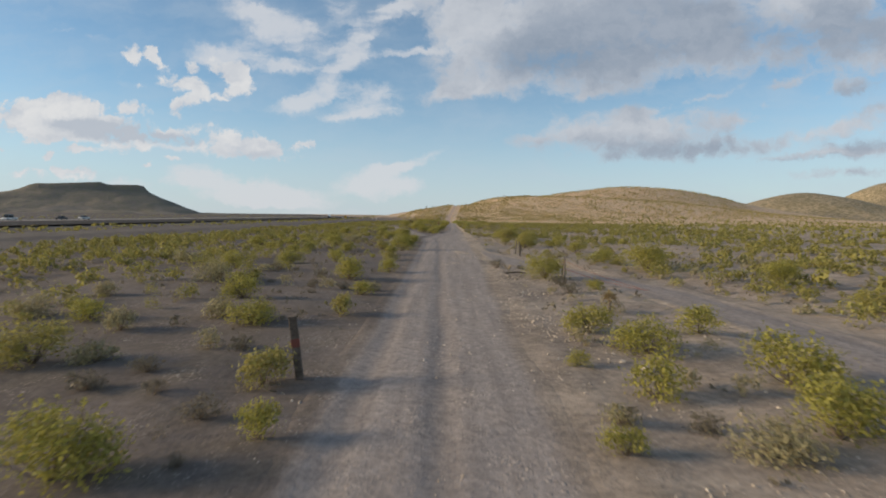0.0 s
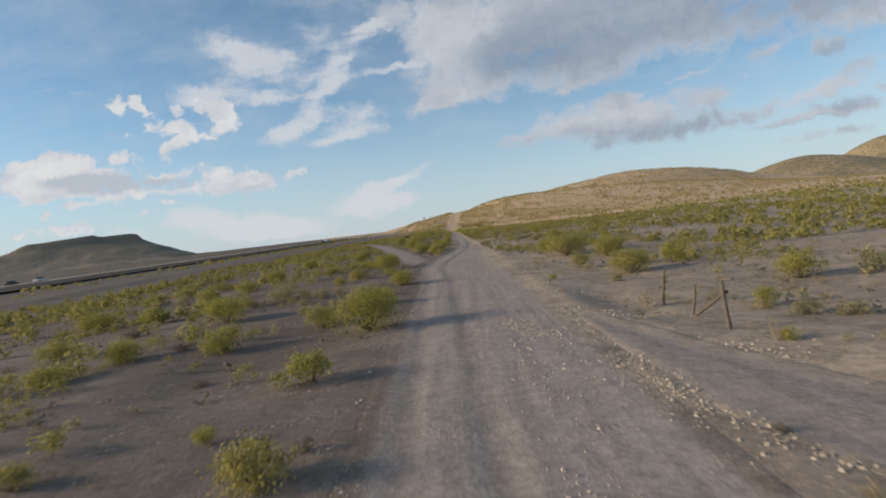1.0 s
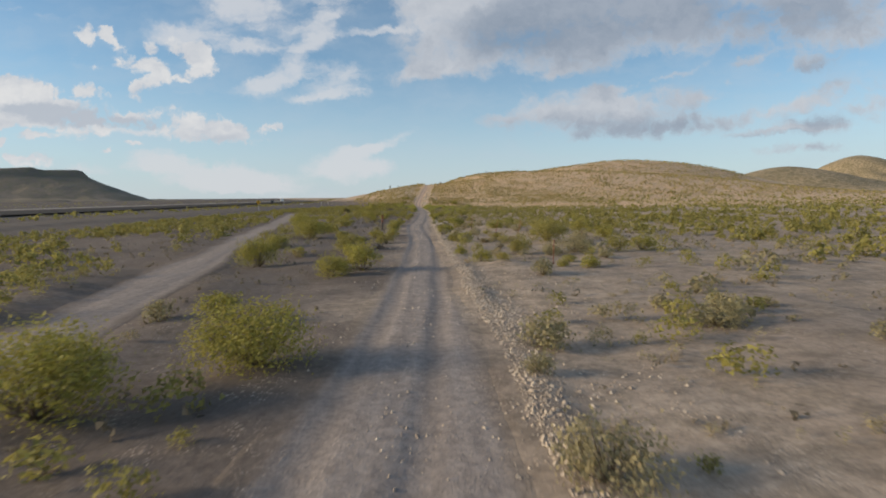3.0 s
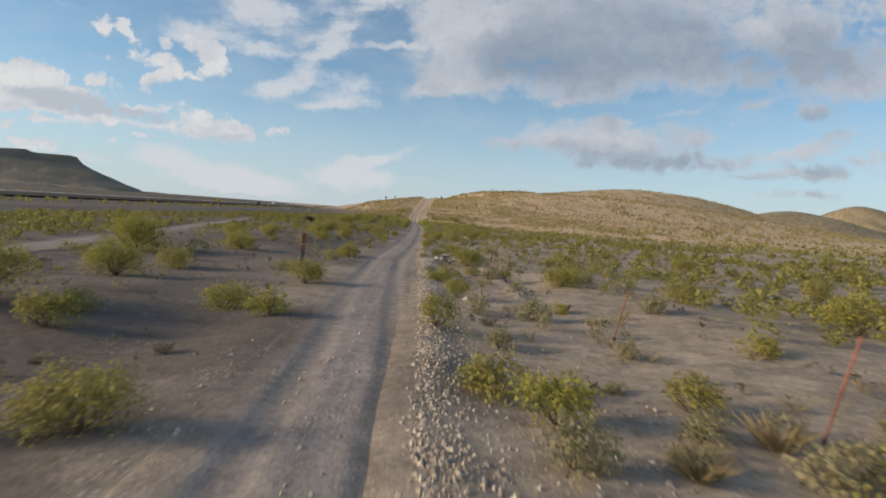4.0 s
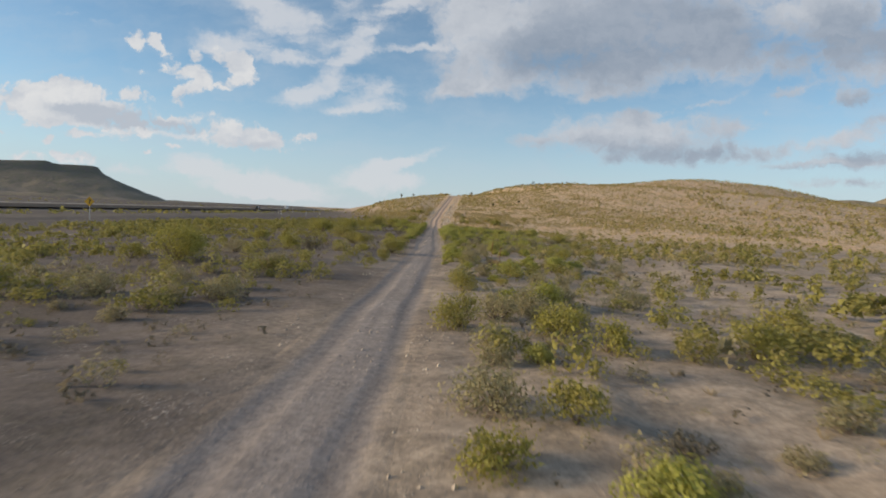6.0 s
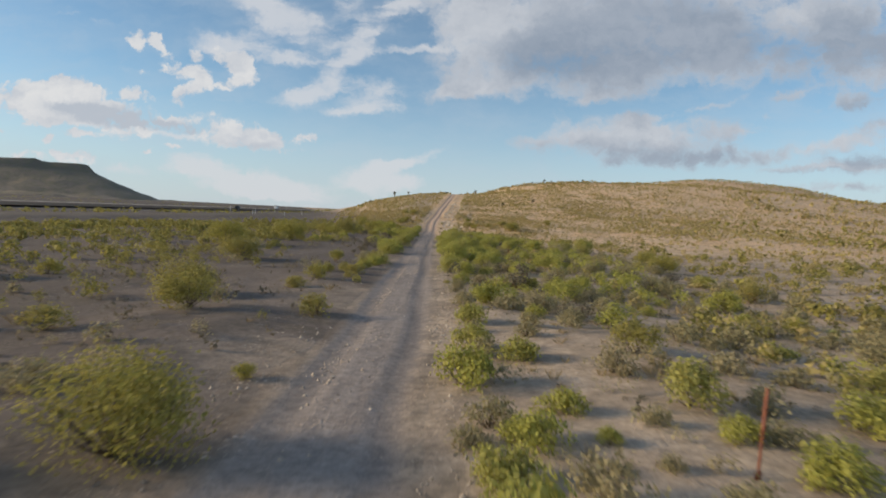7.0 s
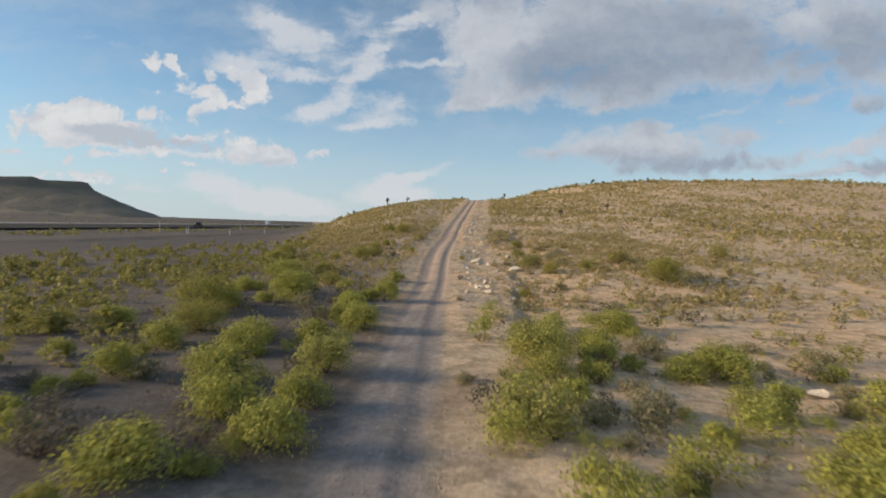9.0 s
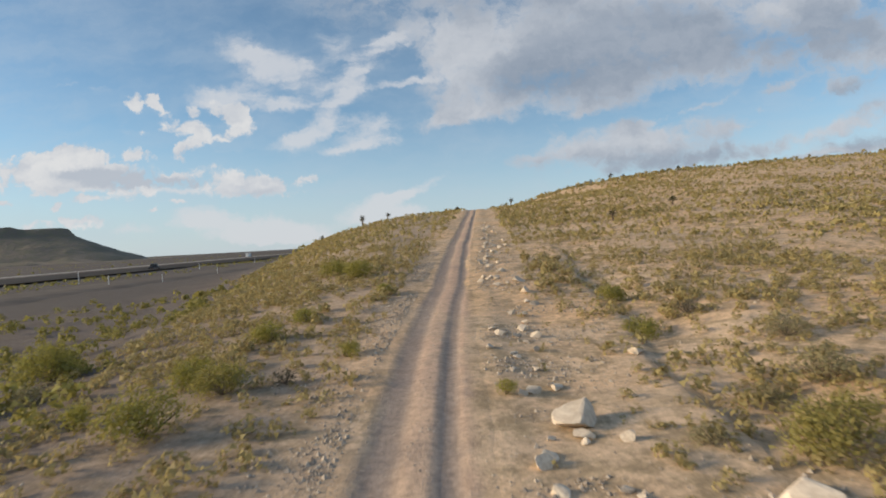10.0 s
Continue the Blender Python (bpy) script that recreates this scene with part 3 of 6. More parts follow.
def road_height(x, y):
    """The track: two wheel ruts, shallow on the flat, cut deep on the hill."""
    right, left = road_right(y), road_left(y)
    deep = 0.034 + 0.030 * smooth(y, 278, 296) + 0.014 * value_noise(x, y, 5, 21)
    edge = np.minimum(x - left, right - x)
    return land(x, y) + 0.004 - deep * rut_shape(x, y) + (0.012 * value_noise(x, y, 0.5, 24) + 0.014 * value_noise(x, y, 2.7, 25)) * smooth(edge, 0.0, 0.6) \
        - 0.12 * (1 - smooth(edge, -0.30, -0.02))


def grid_mesh(name, xs, ys, height, mat):
    gx, gy = np.meshgrid(xs, ys)
    gz = height(gx, gy)
    verts = np.stack([gx, gy, gz], -1).reshape(-1, 3)
    nx, ny = gx.shape[1], gx.shape[0]
    i = (np.arange(ny - 1)[:, None] * nx + np.arange(nx - 1)[None, :]).ravel()
    return quad_mesh(name, verts, np.stack([i, i + 1, i + nx + 1, i + nx], -1), mat)


def quad_mesh(name, verts, faces, mat, smooth_it=True):
    me = bpy.data.meshes.new(name)
    verts, faces = np.asarray(verts, np.float32), np.asarray(faces, np.int32)
    n, k = faces.shape
    me.vertices.add(len(verts)), me.loops.add(n * k), me.polygons.add(n)
    me.vertices.foreach_set("co", verts.ravel())
    me.loops.foreach_set("vertex_index", faces.ravel())
    me.polygons.foreach_set("loop_start", np.arange(0, n * k, k, dtype=np.int32))
    me.polygons.foreach_set("use_smooth", np.full(n, smooth_it))
    me.update(calc_edges=True)
    me.materials.append(mat)
    return me


def mark(me, name, values):
    """A wear or rut value for each vertex; ruts also take painted shade."""
    me.attributes.new(name, "FLOAT", "POINT").data.foreach_set("value", np.asarray(values, np.float32).ravel())


def stretch(start, first, grow, end):
    """Steps that widen from a start to an end."""
    out, d = [start], first
    while abs(out[-1]) < abs(end):
        out.append(out[-1] + math.copysign(d, end))
        d *= grow
    return out


def make_land():
    xs = sorted(set(np.round(np.r_[np.arange(-7, 9.01, 0.2), stretch(9.0, 0.3, 1.11, 3800), stretch(-7.0, 0.3, 1.11, -3800)], 3)))
    ys = sorted(set(np.round(np.r_[np.arange(-4, 345, 0.85), stretch(345.0, 0.9, 1.07, 4600), stretch(-4.0, 1.0, 1.2, -900)], 3)))
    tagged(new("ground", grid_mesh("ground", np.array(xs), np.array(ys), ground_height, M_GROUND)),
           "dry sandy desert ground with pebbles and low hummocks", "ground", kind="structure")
    ys = np.r_[np.arange(-30, 345, 0.3), np.arange(345, 470, 1.5)]
    t = np.linspace(0, 1, 34)
    left, right = road_left(ys)[:, None] - 0.3, road_right(ys)[:, None] + 0.3
    gx = left + (right - left) * t
    gy = np.repeat(ys[:, None], len(t), 1)
    verts = np.stack([gx, gy, road_height(gx, gy)], -1).reshape(-1, 3)
    nx = len(t)
    i = (np.arange(len(ys) - 1)[:, None] * nx + np.arange(nx - 1)[None, :]).ravel()
    me = quad_mesh("road", verts, np.stack([i, i + 1, i + nx + 1, i + nx], -1), M_ROAD)
    edge = np.minimum(gx - left, right - gx) - 0.3
    mark(me, "worn", smooth(edge, 0.0, 0.8)), mark(me, "rut", rut_shape(gx, gy))
    tagged(new("road", me),
           "narrow dirt track with two wheel ruts climbing the hill", "dirt road", kind="structure")


make_land()


def make_side_track(line, half, worn, label):
    pts = []
    for (ax, ay), (bx, by) in zip(line, line[1:]):
        n = max(2, int(math.hypot(bx - ax, by - ay) / 0.8))
        pts += [(ax + (bx - ax) * j / n, ay + (by - ay) * j / n) for j in range(n)]
    pts = np.array(pts)
    for _ in range(8):
        pts[1:-1] = 0.25 * pts[:-2] + 0.5 * pts[1:-1] + 0.25 * pts[2:]
    d = np.gradient(pts, axis=0)
    side = np.stack([d[:, 1], -d[:, 0]], -1) / np.hypot(d[:, 0], d[:, 1])[:, None]
    t = np.linspace(-1.25, 1.25, 21)
    width = half * (1 + 0.16 * value_noise(pts[:, 1], 0 * pts[:, 1], 3.0, 61))
    gx, gy = (pts[:, i][:, None] + side[:, i][:, None] * t * width[:, None] for i in (0, 1))
    ruts = np.exp(-((np.abs(t) * half - 0.72) / 0.25) ** 4)
    inside = smooth(np.minimum(gx - road_left(gy), road_right(gy) - gx), -0.25, 0.15)
    gz = land(gx, gy) + 0.012 - 0.22 * inside - 0.02 * ruts + 0.012 * value_noise(gx, gy, 0.6, 62) - 0.16 * smooth(np.abs(t), 0.80, 1.15)
    i = (np.arange(len(pts) - 1)[:, None] * len(t) + np.arange(len(t) - 1)[None, :]).ravel()
    me = quad_mesh("side_track", np.stack([gx, gy, gz], -1).reshape(-1, 3), np.stack([i, i + 1, i + len(t) + 1, i + len(t)], -1), M_ROAD)
    ends = smooth(np.arange(len(pts)), 0, 10) * smooth(len(pts) - 1.0 - np.arange(len(pts)), 0, 10)
    mark(me, "worn", (1 - smooth(np.abs(t), 0.35, 0.95))[None] * (worn * ends * (1.0 + 0.35 * value_noise(pts[:, 0], pts[:, 1], 4.0, 63)))[:, None]), mark(me, "rut", np.repeat(np.maximum(ruts, 0.55)[None], len(pts), 0))
    tagged(new("side_track", me), label, "dirt road", kind="structure")


make_side_track(SIDE_RIGHT, 1.6, 1.0, "pale dirt side track joining the main track")
make_side_track(SIDE_LEFT, 1.7, 0.95, "faint dirt side track through the brush")


def landform(name, label, heights, cx, cy, reach, mat, n=110):
    """A distant hill as a sheet of its own, turned to lie across the line of sight."""
    a = math.atan2(cx, cy)
    g = np.linspace(-1, 1, n)
    p, q = np.meshgrid(g * reach, g * reach)
    z = heights(p, q)
    x, y = cx + p * math.cos(a) + q * math.sin(a), cy - p * math.sin(a) + q * math.cos(a)
    i = (np.arange(n - 1)[:, None] * n + np.arange(n - 1)[None, :]).ravel()
    me = quad_mesh(name, np.stack([x, y, z], -1).reshape(-1, 3), np.stack([i, i + 1, i + n + 1, i + n], -1), mat)
    return tagged(new(name, me), label, "hill", kind="structure")


def mesa_heights(p, q):
    gullies = 0.09 * value_noise(p, q, 60, 31) + 0.05 * value_noise(p, q, 24, 32)
    r = np.sqrt((np.maximum(p - 115, 0) / 160) ** 2 + (np.maximum(-95 - p, 0) / 420) ** 2 + (np.maximum(np.abs(q) - 150, 0) / 230) ** 2)
    r = r * (1 + gullies) + 0.03 * gullies
    z = 65 * np.clip(1 - r, 0, 1) ** 1.25 + 7 * smooth(-p, -45, -30) * (1 - smooth(r, 0.0, 0.12))
    z = z + (7 * smooth(p, -80, 60) + 2) * (1 - smooth(r, 0.02, 0.07)) - 5
    apron = 9 * np.exp(-((p - 180) / 240) ** 2 - (q / 500) ** 2)
    return np.where(r > 1.02, -6 + apron, z - 4 + 0.5 * apron) + 1.5 * value_noise(p, q, 40, 33)


def hill_heights(top, width, skew):
    def heights(p, q):
        rough = 0.10 * value_noise(p, q, 120, 41) + 0.05 * value_noise(p, q, 45, 42)
        r = np.hypot((p - skew) / width, q / (width * 0.9)) * (1 + rough)
        return top * np.exp(-1.4 * r ** 1.8) - 7
    return heights


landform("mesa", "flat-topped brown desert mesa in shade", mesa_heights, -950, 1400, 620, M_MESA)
landform("far_hill", "low pale desert hill on the horizon", hill_heights(80, 260, 0), 920, 1420, 600, M_FARHILL)
landform("far_hill", "pale pointed desert hill on the horizon", hill_heights(252, 470, 0), 2763, 3424, 1150, M_FARHILL)

# ---------------------------------------------------------------- makers of plants and stones


def part(name, me, parent, label=""):
    ob = new(name, me)
    ob.parent = parent
    return tagged(ob, label)


def tube(path, radii, sides=3):
    """Vertices and quads of a tapered tube along a path."""
    path = np.asarray(path, float)
    ahead = np.gradient(path, axis=0)
    ahead /= np.linalg.norm(ahead, axis=1)[:, None] + 1e-9
    ref = np.where(np.abs(ahead[:, 2:3]) > 0.9, [[1.0, 0, 0]], [[0, 0, 1.0]])
    a = np.cross(ahead, ref)
    a /= np.linalg.norm(a, axis=1)[:, None] + 1e-9
    b = np.cross(ahead, a)
    t = np.arange(sides) * 2 * np.pi / sides
    ring = a[:, None] * np.cos(t)[None, :, None] + b[:, None] * np.sin(t)[None, :, None]
    verts = (path[:, None] + ring * np.asarray(radii)[:, None, None]).reshape(-1, 3)
    faces = [[r * sides + s, r * sides + (s + 1) % sides, (r + 1) * sides + (s + 1) % sides, (r + 1) * sides + s]
             for r in range(len(path) - 1) for s in range(sides)]
    return verts, np.array(faces)


def joined(pieces):
    verts, faces, n = [], [], 0
    for v, f in pieces:
        verts.append(v), faces.append(np.asarray(f) + n)
        n += len(v)
    return np.concatenate(verts), np.concatenate(faces)


def leaves(centres, facing, size, rng, slim=0.45, ruffle=0.6, upward=0.5):
    """One small pointed leaf spray for each centre: its face turned about the given way, its tip drawn outward and up."""
    n = len(centres)
    face = facing + rng.normal(0, ruffle, (n, 3))
    face /= np.linalg.norm(face, axis=1)[:, None] + 1e-9
    tip = rng.normal(0, 0.6, (n, 3)) + facing * 0.5 + np.array([0, 0, upward])
    tip -= face * np.sum(tip * face, 1)[:, None]
    tip /= np.linalg.norm(tip, axis=1)[:, None] + 1e-9
    side = np.cross(face, tip)
    ln = size * rng.uniform(0.6, 1.5, n)[:, None]
    wd = ln * slim * rng.uniform(0.7, 1.3, n)[:, None]
    v = np.stack([centres - tip * ln * 0.4 - side * wd, centres - tip * ln * 0.3 + side * wd, centres + tip * ln * 0.6], 1)
    return v.reshape(-1, 3), np.arange(3 * n).reshape(n, 3)


def crown(rng, height, lobes, count, size, slim=0.45, loose=0.10, ruffle=0.55):
    """The leaf mass of a shrub one metre wide: uneven lobes on a low dome, each covered with leaf sprays, thinner below."""
    at, face = [], []
    for j in range(lobes):
        a, r = rng.uniform(0, 2 * np.pi), (0.0 if j == 0 else 0.36 * rng.uniform(0.45, 1.0))
        rad = rng.uniform(0.15, 0.25) * (1.15 if j == 0 else 1.0)
        top = height * (1.0 - 0.55 * (r / 0.42) ** 2) * rng.uniform(0.82, 1.08)
        mid = np.array([np.cos(a) * r, np.sin(a) * r, max(top - rad, 0.45 * rad)])
        n = count // lobes
        way = rng.normal(0, 1, (n, 3))
        way[:, 2] += 0.35
        way /= np.linalg.norm(way, axis=1)[:, None]
        shell = rad * np.minimum(rng.normal(0.92, 0.22, n), 1.45)[:, None]
        p = mid + way * shell * [1.05, 1.05, 1.0] + rng.normal(0, loose * 0.35, (n, 3))
        at.append(p), face.append(way + 0.5 * (p - [0, 0, 0.1]) + [0, 0, 0.15])
    at, face = np.concatenate(at), np.concatenate(face)
    keep = at[:, 2] > 0.015
    at, face = at[keep], face[keep]
    return leaves(at, face / np.linalg.norm(face, axis=1)[:, None], size, rng, slim, ruffle)


def shrub_shapes(seed, stems, height, lobes, count, size, slim=0.45, loose=0.10, sprays=0):
    """A shrub one metre wide: stems that fan out from the root, and its crown; sprays stand out of the top."""
    rng = np.random.default_rng(seed)
    woods, extra = [], []
    for j in range(stems):
        turn = rng.uniform(0, 2 * np.pi)
        reach = 0.46 * rng.uniform(0.1, 1.0) ** 0.7
        up = height * rng.uniform(0.65, 1.02) * (1 - 0.55 * (reach / 0.5) ** 2)
        s = np.linspace(0, 1, 4)[:, None]
        path = np.c_[np.cos(turn) * reach * s ** 0.85, np.sin(turn) * reach * s ** 0.85, up * s ** 0.95] + rng.normal(0, 0.03, (4, 3)) * s
        woods.append(tube(path, np.linspace(0.010, 0.003, 4)))
        if j < sprays:
            f = rng.uniform(0.6, 1.25, 16)[:, None]
            p = path[2] + (path[3] - path[2]) * f + rng.normal(0, 0.028, (16, 3))
            extra.append(leaves(p, rng.normal(0, 0.5, (16, 3)) + [-0.3, 0, 0.6], size, rng, slim))
    return joined(woods), joined([crown(rng, height, lobes, count, size, slim, loose)] + extra)


def shrub_kind(name, seed, mat, **shape):
    wood, leaf = shrub_shapes(seed, **shape)
    return quad_mesh(name + "_stems", *wood, M_STEM), quad_mesh(name + "_foliage", *leaf, mat, False)


CREOSOTE = [shrub_kind("creosote", 100 + i, M_CREOSOTE, stems=14, height=h, lobes=7 + i % 3, count=1250, size=0.050, slim=0.36, loose=0.16, sprays=12) for i, h in enumerate((0.66, 0.76, 0.58, 0.72, 0.62, 0.70))]
LUSH = [shrub_kind("lush", 200 + i, M_LUSH, stems=9, height=h, lobes=8 + i % 3, count=1800, size=0.050, slim=0.42, loose=0.10, sprays=6) for i, h in enumerate((0.62, 0.72, 0.56, 0.66, 0.60))]
FINE = {"creosote_bush": [shrub_kind("wide_creosote", 130 + i, M_CREOSOTE, stems=16, height=h, lobes=10 + i % 3, count=2800, size=0.036, slim=0.36, loose=0.16, sprays=14) for i, h in enumerate((0.66, 0.58, 0.72, 0.62))],
        "desert_shrub": [shrub_kind("wide_sage", 330 + i, M_SAGE, stems=14, height=h, lobes=10, count=1900, size=0.040, slim=0.34, loose=0.18, sprays=10) for i, h in enumerate((0.50, 0.58))],
        "desert_bush": [shrub_kind("wide_lush", 230 + i, M_LUSH, stems=10, height=h, lobes=11 + i % 3, count=3500, size=0.036, slim=0.42, loose=0.10, sprays=8) for i, h in enumerate((0.60, 0.66, 0.54))]}
WIDEST = {"creosote_bush": [shrub_kind("widest_creosote", 160 + i, M_CREOSOTE, stems=20, height=h, lobes=14, count=6800, size=0.023, slim=0.38, loose=0.16, sprays=20) for i, h in enumerate((0.60, 0.66))],
          "desert_shrub": [shrub_kind("widest_sage", 360, M_SAGE, stems=20, height=0.5, lobes=13, count=4200, size=0.024, slim=0.34, loose=0.18, sprays=14)],
          "desert_bush": [shrub_kind("widest_lush", 260 + i, M_LUSH, stems=12, height=h, lobes=14, count=6800, size=0.024, slim=0.42, loose=0.10, sprays=10) for i, h in enumerate((0.56, 0.62))]}
SAGE = [shrub_kind("sage", 300 + i, M_SAGE, stems=12, height=h, lobes=7, count=850, size=0.060, slim=0.34, loose=0.18, sprays=8) for i, h in enumerate((0.55, 0.65, 0.48, 0.60))]
DARK = [shrub_kind("dark", 350 + i, M_GREY, stems=22, height=h, lobes=6, count=520, size=0.060, slim=0.26, loose=0.22, sprays=8) for i, h in enumerate((0.50, 0.62, 0.45))]


def plant(kinds, name, x, y, width, label, group, rng):
    kinds = WIDEST.get(name, kinds) if width > 1.75 else FINE.get(name, kinds) if width > 1.15 else kinds
    stems, foliage = kinds[int(rng.integers(len(kinds)))]
    top = new(name)
    z = float(ground_height(x, y))
    tall = rng.uniform(0.85, 1.15)
    top.matrix_world = pose(x, y, z - 0.03, 0, 0, float(rng.uniform(0, 360))) @ Matrix.Diagonal((width, width * rng.uniform(0.85, 1.15), width * tall, 1))
    part("wood", stems, top)
    part("foliage", foliage, top)
    return tagged(top, label, "bush", group)


KINDS = {
    "creosote": (CREOSOTE, "creosote_bush", "yellow-green creosote bush with thin dark stems", "creosote bushes by the track"),
    "green": (LUSH, "desert_bush", "dense bright green bush beside the dirt track", "green bushes by the track"),
    "sage": (SAGE, "desert_shrub", "pale grey-green desert shrub on dry ground", "grey shrubs by the track"),
    "dark": (DARK, "dead_shrub", "dark brown leafless shrub on dry ground", "dead shrubs by the track")}
RNG_BUSH = np.random.default_rng(11)
PLACED = []


def bushes(kind, places):
    """Bushes of one kind: x, y and width of each."""
    shapes, name, label, group = KINDS[kind]
    for x, y, w in places:
        right, left = float(road_right(y)), float(road_left(y))
        if left - 0.2 < x < right + 0.2:
            x = left - 0.25 - 0.25 * w if x < 0.5 * (left + right) else right + 0.25 + 0.25 * w
        PLACED.append((x, y, w))
        plant(shapes, name, x, y, w * SPREAD[kind], label, group, RNG_BUSH)


SPREAD = {"creosote": 1.12, "green": 1.32, "sage": 1.10, "dark": 1.0}
bushes("creosote", [(-4.4, 5.8, 1.2), (1.8, 6.6, 0.6), (-2.5, 6.9, 0.6), (5.4, 7.3, 1.3), (3.5, 8.9, 0.9), (-3.2, 9.2, 0.9), (6.2, 9.7, 1.4), (-7.9, 10, 1.2), (2.6, 10.6, 0.5), (4.4, 11.8, 1.3), (6.3, 13.5, 0.9), (3.6, 13.5, 1.2), (-5.3, 14.2, 1.1), (-9.8, 14.4, 1), (-3.2, 15.7, 0.9), (13.7, 17.1, 1.4), (-6.9, 17.8, 1.2), (-3.2, 19.6, 0.8), (5.9, 21.7, 0.7), (-4.4, 23.7, 1.5), (14.8, 24.2, 1.8), (4.5, 25.4, 1.8), (-2.7, 27.2, 1), (-11, 27.3, 1.2), (10.7, 29.2, 2.4), (-9.4, 31.7, 1.5), (-6.8, 32.2, 1), (9.3, 32.9, 1.1), (-3.8, 34.1, 1), (-7.4, 34.6, 0.5)])
bushes("creosote", [(-5.1, 35.6, 0.4), (10.6, 36.4, 1.3), (5.6, 38, 0.4), (-4.2, 38.7, 1), (-12.2, 41.4, 1.1), (7.6, 42.3, 0.7), (-8.3, 43.9, 1.3), (-11.6, 43.9, 1.1), (-3.8, 44.2, 1.8), (10.8, 45.7, 1.5), (-15.5, 46.2, 1.1), (-5.8, 46.3, 1.2), (-5.1, 48.6, 0.7), (-3.9, 49.6, 1), (-10.7, 49.8, 1.6), (3.5, 51.5, 0.4), (7.3, 52.5, 1.9), (-15.9, 53.5, 1.1), (10, 54.3, 1.1), (-19.5, 54.9, 1.8), (8.3, 55.5, 1.1), (5.7, 55.8, 1), (-3.2, 56.1, 1.4), (-15.1, 57.1, 0.9), (11.8, 58, 1.4), (-16.1, 60.1, 1.3), (8.5, 60.4, 1.6), (-8.1, 60.9, 0.9), (-5.1, 62.2, 0.9), (-7.1, 62.4, 1.2)])
bushes("creosote", [(6.6, 63.3, 2.6), (-15, 63.5, 1.4), (9.7, 63.8, 1.3), (-20.9, 66.6, 1.2), (-6, 68.6, 1.9), (6.5, 69, 1.7), (-15.2, 70.3, 1.4), (-7.6, 72.9, 1.4), (-11.4, 73.8, 0.9), (8.8, 75.2, 1.3), (-8.9, 76.1, 1.2), (5, 76.6, 0.7), (-12.7, 79, 1.2), (3.6, 79.2, 0.8), (13.9, 79.4, 1), (15.8, 80.2, 1), (-1.8, 80.5, 0.7), (4.8, 80.9, 0.7), (3, 82, 0.5), (14.7, 82.8, 0.9), (9.8, 83.3, 1.6), (-2.6, 85.2, 1.6), (-11, 85.9, 1.8), (-17.2, 88.7, 1.6), (-4.5, 89.7, 1.9), (-11.4, 91.7, 1.8), (-2.1, 91.8, 2), (-2.6, 102.7, 1.2), (7.6, 103.6, 0.9), (-1.5, 103.9, 1.5)])
bushes("creosote", [(6.6, 104, 0.6), (-2.5, 104.6, 0.6), (4.3, 104.8, 0.6), (7.4, 105.8, 0.6), (3.5, 106, 0.9), (-3, 106.3, 0.5), (-6.6, 107, 1.7), (5.7, 108.6, 1.1), (10.7, 108.8, 1), (2.8, 109.3, 0.7), (12.2, 109.4, 1.2), (-2.8, 109.8, 0.9), (-5.6, 110.4, 0.8), (-3.2, 112.4, 1.4), (-8, 115.3, 1.6), (8.8, 115.9, 2), (-3, 116, 0.8), (-1.4, 116.4, 1.1), (3.8, 117.4, 1), (5.8, 118, 0.8), (3.2, 118.5, 1), (13.6, 119, 1.4), (-4.8, 120.8, 0.9), (8.9, 121.4, 0.7), (2.4, 122.1, 0.9), (-7.3, 122.2, 2.3), (-5, 122.2, 0.7), (-1.3, 122.8, 0.9), (-2.7, 124, 1.1), (13.6, 124.5, 1.5)])
bushes("creosote", [(6, 126, 0.5), (3.2, 127.2, 0.8), (-1.6, 127.8, 1.1), (-7.5, 128, 1.6), (10.9, 128.4, 1.2), (2.6, 130.6, 0.7), (-7.1, 131.3, 1.2), (7.5, 131.6, 1.5), (3.1, 131.6, 0.8), (18.2, 132.2, 1.4), (5.5, 133, 0.6), (3.5, 133.3, 0.4), (4.2, 133.9, 0.7), (-11.2, 136.3, 2.6), (-1.1, 137.6, 0.9), (4.4, 138.3, 1.5), (-1.9, 138.5, 0.9), (-7.1, 138.7, 1.5), (9.6, 142.2, 0.8), (3, 142.7, 0.7), (10.6, 143.1, 1.2), (-7.1, 144.5, 0.6), (-9.6, 144.6, 1.3), (2.3, 144.8, 0.25), (-1.2, 144.9, 0.4), (19.2, 145.4, 1.4), (3.5, 145.4, 0.6), (4.5, 145.5, 0.6), (4, 146.1, 0.9), (2.2, 146.3, 0.25)])
bushes("creosote", [(7.1, 146.6, 0.3), (5.7, 147.5, 0.6), (2.4, 147.6, 0.8), (-8.2, 148.1, 1.3), (6.7, 149.1, 0.7), (4.7, 149.9, 0.5), (-5.1, 150.2, 1), (2.6, 152.7, 0.8), (-6, 153.4, 1.7), (-0.9, 153.5, 0.8), (-4.2, 155.8, 1.3), (-1.8, 160.5, 1.3), (5, 161, 0.9), (3.6, 162.4, 1.2), (2.5, 165.6, 0.8), (4, 165.7, 0.4), (2.4, 166.9, 0.4), (6.2, 167.5, 0.5), (-0.8, 167.9, 1), (-3.1, 168, 0.9), (7.4, 168.2, 1.1), (2.5, 168.3, 0.6), (4.7, 168.8, 0.5), (-0.9, 169.8, 0.8), (-7.9, 170, 1.7), (-4.9, 170.3, 0.9), (3.9, 170.4, 0.7), (8.1, 170.8, 0.6), (2.5, 170.9, 0.7), (5.9, 171, 0.7)])
